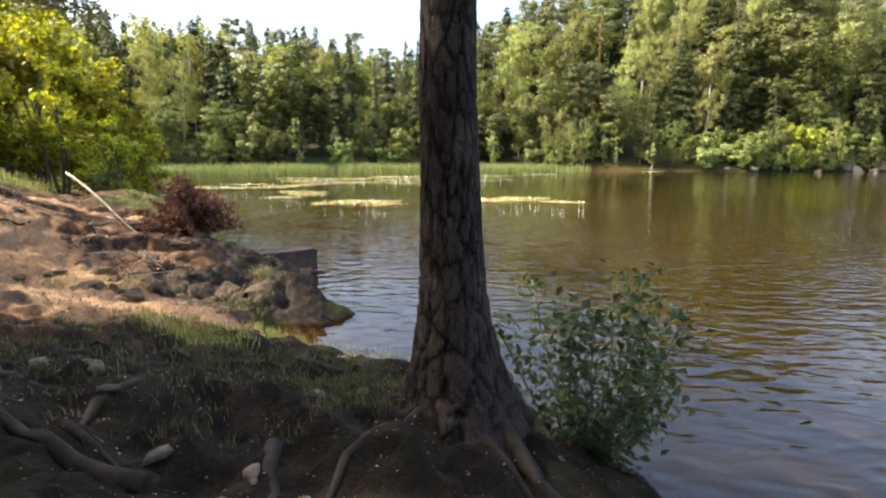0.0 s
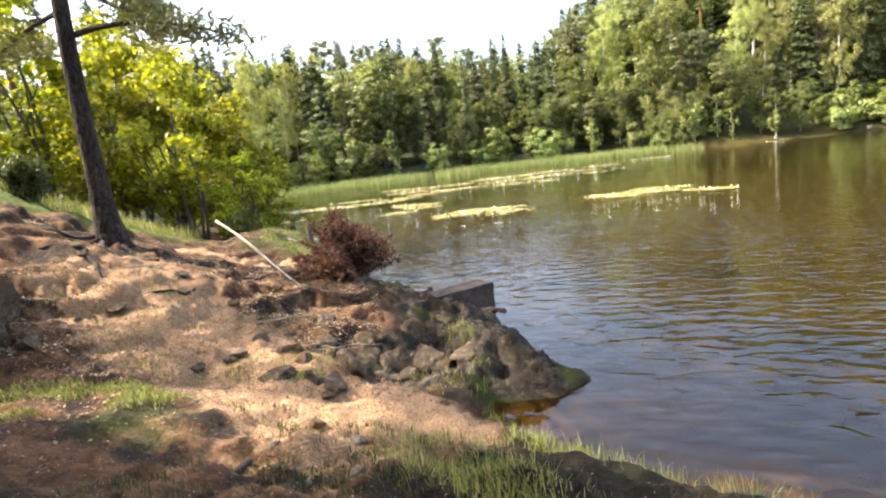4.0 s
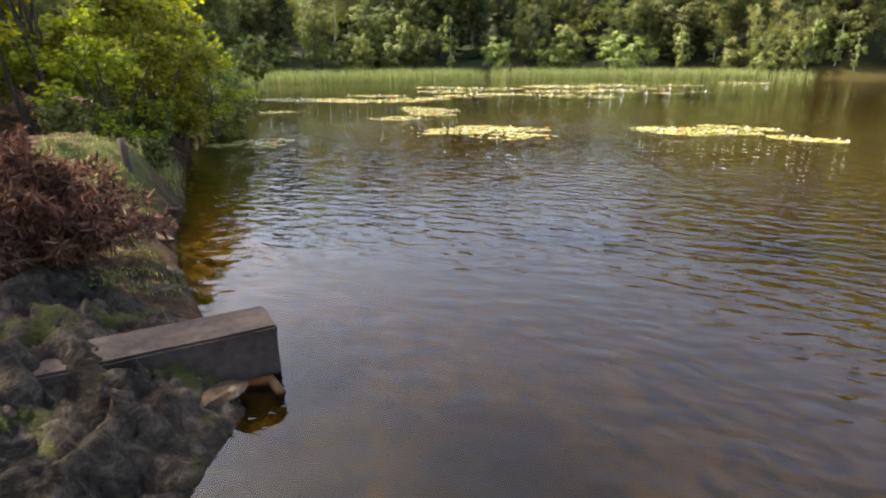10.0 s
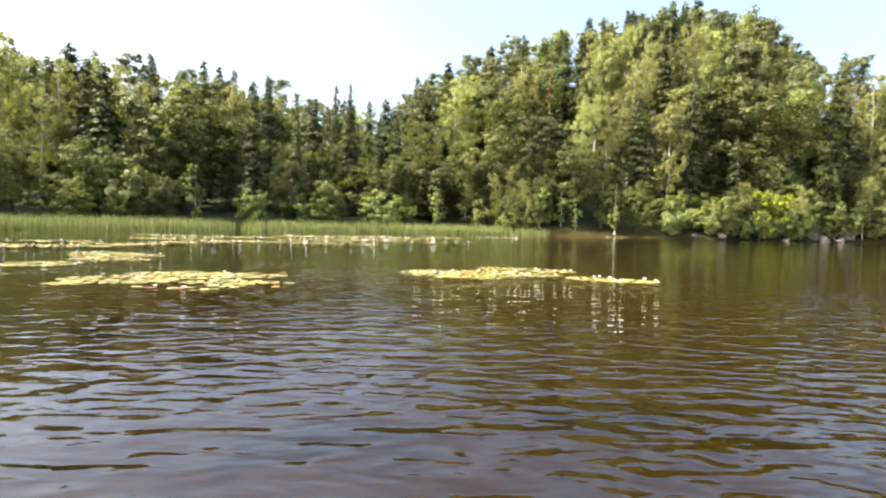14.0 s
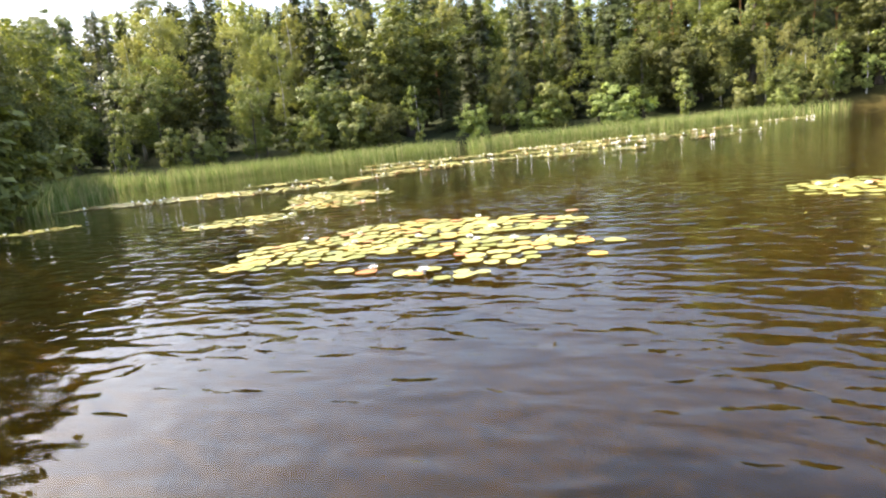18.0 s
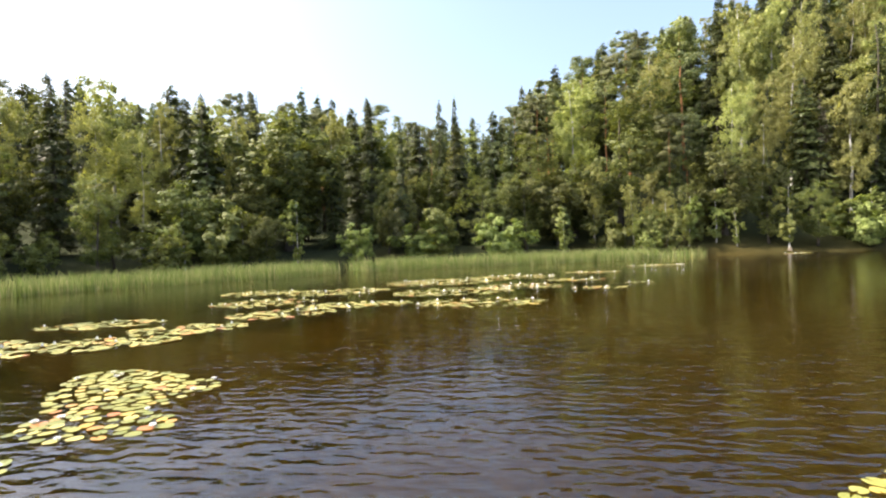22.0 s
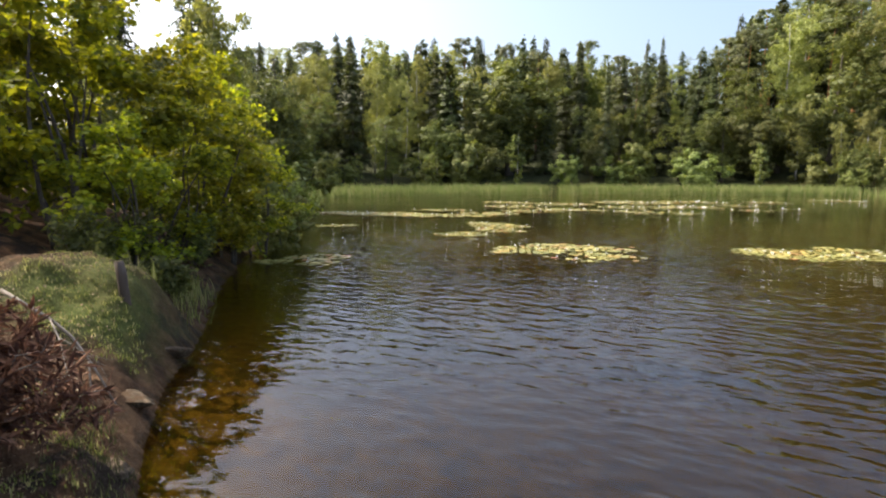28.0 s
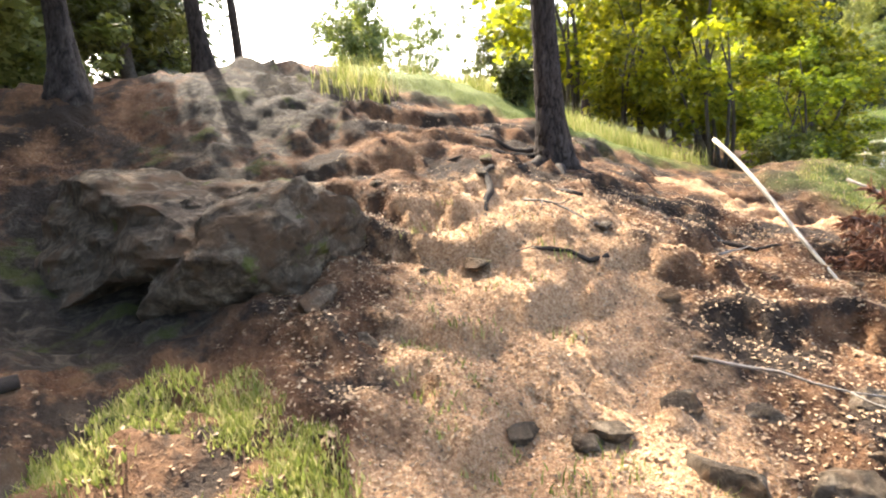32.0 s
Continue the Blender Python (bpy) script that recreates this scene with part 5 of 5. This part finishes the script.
def scatter(blobs, count, seed, gap):
    """Spots over a union of ellipses (x, y, rx, ry, degrees), kept apart by about gap."""
    rand = np.random.default_rng(seed)
    areas = np.array([rx * ry for _, _, rx, ry, _ in blobs])
    out = []
    for tries in range(count * 14):
        x, y, rx, ry, deg = blobs[int(rand.choice(len(blobs), p=areas / areas.sum()))]
        a, q = rand.random() * 6.283, math.sqrt(rand.random())
        ca, sa = math.cos(radians(deg)), math.sin(radians(deg))
        px, py = q * rx * math.cos(a), q * ry * math.sin(a)
        p = (x + px * ca - py * sa, y + px * sa + py * ca)
        if all((p[0] - o[0]) ** 2 + (p[1] - o[1]) ** 2 > gap * gap for o in out):
            out.append(p)
            if len(out) >= count:
                break
    return out


def lily_patch(blobs, count, seed, label, flowers, gap=0.148, size=(0.062, 0.11)):
    rand = np.random.default_rng(seed)
    spots = scatter(blobs, count, seed, gap)
    cx, cy = blobs[0][0], blobs[0][1]
    ob = thing("water_lily_patch", label, "water lilies", pose(cx, cy, 0), "lily patches")
    for i, (x, y) in enumerate(spots):
        s = rand.uniform(*size)
        m = Matrix.LocRotScale((x - cx, y - cy, 0.006 + 0.012 * rand.random()), Euler((rand.normal(0, 0.025), rand.normal(0, 0.025), rand.random() * 6.283)), (s, s, s * 0.6))
        piece("lily_pad", PADS[int(rand.integers(6))], ob, m)
    for i in range(flowers):
        x, y = spots[int(rand.integers(len(spots)))]
        s = rand.uniform(0.048, 0.066)
        f = piece("lily_flower", FLOWER, ob, Matrix.LocRotScale((x - cx + 0.05, y - cy + 0.04, 0.025), Euler((0, 0, rand.random() * 6)), (s, s, s)), "white open water lily flower")
        piece("stamens", STAMENS, f, Matrix.Translation((0, 0, 0.3)), "yellow stamens")
    return ob


lily_patch([(-7.1, 23.4, 1.05, 0.8, 20), (-6.4, 24.4, 1.25, 0.75, 5), (-5.2, 24.6, 0.75, 0.5, -10), (-5.2, 23.3, 0.75, 0.42, 10), (-4.6, 23.4, 0.4, 0.25, 0), (-4.95, 22.75, 0.32, 0.28, 0), (-5.3, 22.2, 0.38, 0.2, 0), (-7.6, 22.6, 0.4, 0.2, 10)],
           300, 71, "loose yellow-green water lily pads floating on dark water", 12)
lily_patch([(-4.11, 22.88, 0.05, 0.05, 0), (-4.45, 24.81, 0.2, 0.1, 0), (-4.7, 25.35, 0.05, 0.05, 0), (-4.0, 23.4, 0.05, 0.05, 0), (-6.15, 22.3, 0.2, 0.08, 0)], 6, 72, "few single water lily pads floating apart", 1)
lily_patch([(-0.9, 26.2, 1.15, 0.95, 0), (-0.4, 25.5, 0.8, 0.5, 0), (0.3, 26.5, 1.1, 0.9, 10), (0.9, 28.0, 0.9, 0.45, 0), (1.9, 27.6, 0.7, 0.5, -20), (1.3, 26.4, 0.6, 0.45, 0)], 330, 73, "dense yellow-green raft of water lily pads with white flowers", 26, 0.15)
lily_patch([(2.7, 25.6, 0.8, 0.5, -20), (3.2, 25.4, 0.7, 0.45, 0)], 80, 74, "raft of yellow-green water lily pads on the lake", 9, 0.145)
lily_patch([(-10.9, 29.4, 1.5, 1.0, -50), (-10.0, 27.8, 1.0, 0.55, 10), (-10.7, 26.0, 1.0, 0.7, 30), (-10.1, 29.7, 0.6, 0.5, 0), (-11.8, 30.2, 0.8, 0.6, 0)], 270, 75, "spread patch of pale green water lily pads with flowers", 16, 0.16)
lily_patch([(-11.4, 19.2, 0.8, 0.5, 40), (-10.8, 18.5, 0.5, 0.35, 40), (-11.9, 18.1, 0.5, 0.3, 40)], 70, 76, "small shaded patch of water lily pads near the bank", 2, 0.15)
lily_patch([(-16.6, 26.1, 0.9, 0.4, 45)], 45, 77, "small patch of water lily pads near the shore", 3, 0.16)


def far_lilies(blobs, count, seed, label):
    """Far pads, too small to tell apart one by one."""
    rand = np.random.default_rng(seed)
    sets = []
    for x, y in scatter(blobs, count, seed, 0.12):
        s, t = rand.uniform(0.1, 0.17), rand.random() * 6.283
        ring = [(x + s * math.cos(t + a), y + s * math.sin(t + a), 0.012 + rand.random() * 0.03) for a in np.linspace(0.25, 6.03, 8)]
        sets.append((np.array([(x, y, 0.014)] + ring), [[0, i, i + 1] for i in range(1, 8)]))
        if rand.random() < 0.08:
            p = np.array([x, y, 0.03])
            d = 0.05
            sets.append((p + np.array([(-d, 0, 0), (0, -d, 0.02), (d, 0, 0), (0, d, 0.03), (0, 0, 0.09)]), [[0, 1, 4], [1, 2, 4], [2, 3, 4], [3, 0, 4]]))
    v, f = join(sets)
    me = mesh_of("lily_field", v, f, M_PAD)
    me.materials.append(M_PETAL)
    pick = [1 if len(p.vertices) == 3 and max(v[i][2] for i in p.vertices) > 0.09 else 0 for p in me.polygons]
    me.polygons.foreach_set("material_index", pick)
    tagged(new("lily_field", me), label, "water lilies", kind="stuff")


far_lilies([(-15.5, 33.0, 2.6, 1.0, 25), (-18.8, 32.4, 2.2, 1.2, 30), (-14.0, 35.6, 1.6, 1.0, 20), (-17.5, 36.5, 1.8, 0.9, 20), (-21.5, 31.5, 1.6, 0.8, 40)], 470, 81, "wide scattered field of water lily pads before the reeds")
far_lilies([(-12.6, 38.6, 1.8, 1.2, 30), (-15.0, 42.0, 2.0, 1.6, 20), (-11.0, 41.0, 2.2, 1.0, 10), (-13.5, 46.5, 2.4, 1.8, 20), (-17.5, 46.5, 1.8, 1.6, 30)], 470, 82, "scattered water lily pads along the reed belt")
far_lilies([(-6.2, 41.0, 2.4, 1.4, 0), (-7.8, 45.5, 2.8, 1.8, 10), (-5.0, 47.5, 2.0, 1.6, 0), (-9.5, 51.5, 3.0, 2.4, 20), (-5.5, 54.5, 2.6, 2.0, 10)], 640, 83, "broad raft of distant water lily pads with flowers")
far_lilies([(-1.5, 46.0, 1.3, 0.5, 0), (-2.2, 51.0, 1.6, 0.8, 0), (-0.5, 57.0, 1.8, 0.8, 10), (4.5, 63.5, 2.2, 0.7, 5), (0.6, 48.5, 0.7, 0.4, 0), (21, 79, 1.4, 0.5, 0)], 240, 84, "thin strips of distant water lily pads")


# ---- reeds and grass ----
def blades(spots, h_lo, h_hi, width, seed, lean=0.18, per=1, spread=0.0):
    rand = np.random.default_rng(seed)
    p = np.repeat(np.asarray(spots, float), per, 0)
    n = len(p)
    p = p + np.concatenate([rand.normal(0, spread, (n, 2)) if spread else np.zeros((n, 2)), np.zeros((n, 1))], 1)
    h = (h_lo + (h_hi - h_lo) * rand.beta(2, 2.2, n))[:, None]
    a = rand.random(n) * 6.283
    side = np.stack([np.cos(a), np.sin(a), 0 * a], 1) * width * rand.uniform(0.6, 1.3, (n, 1))
    bend = np.stack([np.cos(a * 3.7), np.sin(a * 3.7), 0 * a], 1) * h * lean * rand.random((n, 1))
    up = np.array([0, 0, 1.0])
    verts = np.stack([p - side, p + side, p + bend * 0.3 + up * h * 0.55 + side * 0.8, p + bend * 0.3 + up * h * 0.55 - side * 0.8, p + bend + up * h], 1).reshape(-1, 3)
    i = np.arange(n)[:, None] * 5
    return verts, [list(q) for q in (i + np.array([[0, 1, 2, 3]]))] + [list(q) for q in (i + np.array([[3, 2, 4]]))]


def reed_belt():
    rand = np.random.default_rng(31)
    line = np.array([(-22.5, 29.5), (-33, 40.5), (-33.5, 46), (-29, 53.5), (-24.5, 58), (-19.8, 64.2), (-17.2, 66.8), (-10, 69.5), (0, 72.5), (8, 76.5), (13, 79.5)])
    spots = []
    for k in range(len(line) - 1):
        a, b = line[k], line[k + 1]
        if k == 5:
            a = a + (b - a) * 0.62
        d = (b - a) / np.linalg.norm(b - a)
        back = np.array([-d[1], d[0]])
        depth = [2.5, 7, 7, 7, 7, 4, 5, 5, 4, 2.5, 0.8][k]
        n = int(np.linalg.norm(b - a) * (400 if k < 5 else (360 if k < 9 else 60)) )
        q, w = rand.random(n), rand.random(n) ** 1.6 * depth + rand.normal(0, 0.25, n)
        pts = a + (b - a) * q[:, None] + back * w[:, None]
        spots.append(np.concatenate([pts, np.full((n, 1), -0.05)], 1))
    spots = np.concatenate(spots)
    return blades(spots, 0.35, 1.5, 0.02, 32, 0.5)


tagged(new("reed_belt", mesh_of("reed_belt", *reed_belt(), M_REED)), "belt of green reeds along the far shallow shore", "reeds", kind="stuff")


def turf(regions, seed, h_lo, h_hi, width, name, label, material, spread=0.04, per=9):
    rand = np.random.default_rng(seed)
    spots = []
    for x, y, rx, ry, n in regions:
        for i in range(n):
            a, q = rand.random() * 6.283, math.sqrt(rand.random())
            px, py = x + rx * q * math.cos(a), y + ry * q * math.sin(a)
            z = height(px, py)
            if z > 0.02:
                spots.append((px, py, z - 0.02))
    v, f = blades(spots, h_lo, h_hi, width, seed, 0.7, per, spread)
    tagged(new(name, mesh_of(name, v, f, material)), label, "grass", kind="stuff")


turf([(-5.35, 3.75, 0.22, 0.16, 170), (-5.75, 3.95, 0.22, 0.2, 240), (-5.65, 4.3, 0.3, 0.13, 260), (-5.2, 4.5, 0.25, 0.13, 260), (-4.85, 4.45, 0.2, 0.17, 260), (-4.75, 4.2, 0.12, 0.15, 110), (-4.3, 5.55, 0.18, 0.1, 60), (-5.6, 5.2, 0.5, 0.2, 40), (-3.5, 6.2, 0.4, 0.3, 60), (-7.6, 11.4, 0.8, 0.5, 260), (-6.2, 10.4, 0.6, 0.35, 200), (-8.6, 12.2, 0.6, 0.5, 120), (-5.2, 9.9, 0.4, 0.3, 90)], 90, 0.02, 0.065, 0.0045, "grass_patch", "sunlit yellow-green grass patch on the trodden slope", M_GRASS)
turf([(-2.75, 4.35, 0.45, 0.35, 110), (-2.35, 4.1, 0.35, 0.25, 80), (-2.2, 5.1, 0.3, 0.15, 50)], 96, 0.04, 0.13, 0.004, "grass_clump", "loose green grass clump at the edge of the shade", M_GRASS, 0.05, 8)
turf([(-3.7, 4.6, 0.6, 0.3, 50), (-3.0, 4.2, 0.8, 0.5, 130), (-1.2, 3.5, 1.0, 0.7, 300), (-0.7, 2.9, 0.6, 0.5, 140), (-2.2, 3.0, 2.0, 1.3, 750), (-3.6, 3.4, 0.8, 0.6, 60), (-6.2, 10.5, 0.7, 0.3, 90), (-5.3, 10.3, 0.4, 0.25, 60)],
     91, 0.03, 0.085, 0.0035, "short_grass", "short green grass tufts on the trodden bank", M_SHADE_TURF)
turf([(-4.4, 5.9, 0.3, 0.15, 26), (-3.3, 7.3, 0.2, 0.12, 9), (-4.8, 5.6, 0.3, 0.2, 22), (-3.3, 6.4, 0.5, 0.3, 30), (-6.4, 5.9, 0.8, 0.6, 20)], 92, 0.03, 0.09, 0.004, "moss_and_grass", "green moss and small grass in rock cracks", M_GRASS, 0.05, 12)
turf([(-12.4, 9.6, 2.2, 1.6, 420), (-11.2, 11.0, 1.4, 0.9, 200), (-14.5, 8.0, 2.5, 2.0, 260), (-8.9, 13.1, 0.8, 0.6, 40), (-9.6, 14.0, 0.7, 0.6, 90), (-9.9, 5.9, 0.7, 0.4, 60), (-14.8, 11.2, 2.5, 1.6, 200)], 93, 0.14, 0.42, 0.005, "tall_grass", "tall sunlit yellow-green grass on the knoll", M_GRASS, 0.07, 8)
turf([(-1.6, 5.0, 0.7, 0.15, 60), (-0.8, 4.75, 0.4, 0.15, 36), (-2.4, 5.5, 0.3, 0.2, 25)], 94, 0.06, 0.17, 0.002, "dry_grass", "thin dry grass hanging at the bank's edge", M_GRASS, 0.05, 7)


def litter(n, seed):
    """Fallen leaves and bark chips."""
    rand = np.random.default_rng(seed)
    m = 3 * n
    pick = rand.random(m)
    xs = np.where(pick < 0.5, rand.uniform(-9.5, 2.0, m), np.where(pick < 0.9, rand.uniform(-7.5, -3.3, m), rand.uniform(-9, -4.6, m)))
    ys = np.where(pick < 0.5, rand.uniform(0.2, 10.0, m), np.where(pick < 0.9, rand.uniform(4.5, 8.8, m), rand.uniform(9.4, 12.8, m)))
    i, j = np.searchsorted(GX, xs), np.searchsorted(GY, ys)
    good = (gz[j, i] > 0.25) & (inland(xs, ys) > 0.5) & (rocky[j, i] < 0.35) & ((ys > 5.2) | (xs < -4.6) | (rand.random(m) < 0.75))
    xs, ys = xs[good][:n], ys[good][:n]
    n = len(xs)
    c = np.array([(x, y, height(x, y) + 0.008) for x, y in zip(xs, ys)])
    nrm = unit(rand.normal(0, 0.3, (n, 3)) + np.array([0, 0, 1.0]))
    u = unit(np.cross(nrm, rand.normal(0, 1, (n, 3))))
    s = rand.uniform(0.005, 0.018, (n, 1)) * np.where((c[:, 1:2] < 5.0) & (c[:, 0:1] > -4.4), 0.5, 1.0)
    return leaves(c, u * s, np.cross(nrm, u) * s * rand.uniform(0.3, 0.8, (n, 1)))


tagged(new("leaf_litter", mesh_of("leaf_litter", *litter(36000, 95), M_LITTER)), "dry brown leaves and bark chips strewn on the soil", "leaf litter", kind="stuff")
# surface roots in the soil
for i, (x, y, hd, ln, r) in enumerate([(-6.9, 6.9, 200, 1.4, 0.035), (-6.5, 7.6, 170, 1.2, 0.03), (-7.0, 7.9, 20, 1.3, 0.035), (-6.2, 6.6, 250, 1.0, 0.03), (-7.4, 6.4, 300, 1.2, 0.04), (-5.9, 3.5, 320, 0.9, 0.05), (-5.5, 3.3, 20, 0.7, 0.04),
                                        (-2.2, 2.6, 190, 1.2, 0.04), (-1.6, 2.2, 250, 1.0, 0.035), (-1.2, 1.6, 200, 1.2, 0.045), (-2.6, 3.3, 150, 1.0, 0.035), (-1.4, 3.1, 180, 1.1, 0.04), (-3.0, 2.4, 120, 0.9, 0.04), (-0.9, 2.0, 290, 0.9, 0.04), (-1.9, 3.6, 210, 1.3, 0.04), (-3.3, 3.0, 330, 1.2, 0.045), (-2.4, 1.9, 30, 1.1, 0.04), (-1.0, 3.5, 200, 1.2, 0.05), (-2.9, 1.6, 80, 1.0, 0.04), (-3.8, 4.0, 300, 0.9, 0.035)]):
    tagged(new("surface_root", mesh_of("surface_root", *root(x, y, hd, ln, r * 0.8, 600 + i, 0.9), M_ROOT, True)), "gnarled brown root lying over the soil", "root", "surface roots")
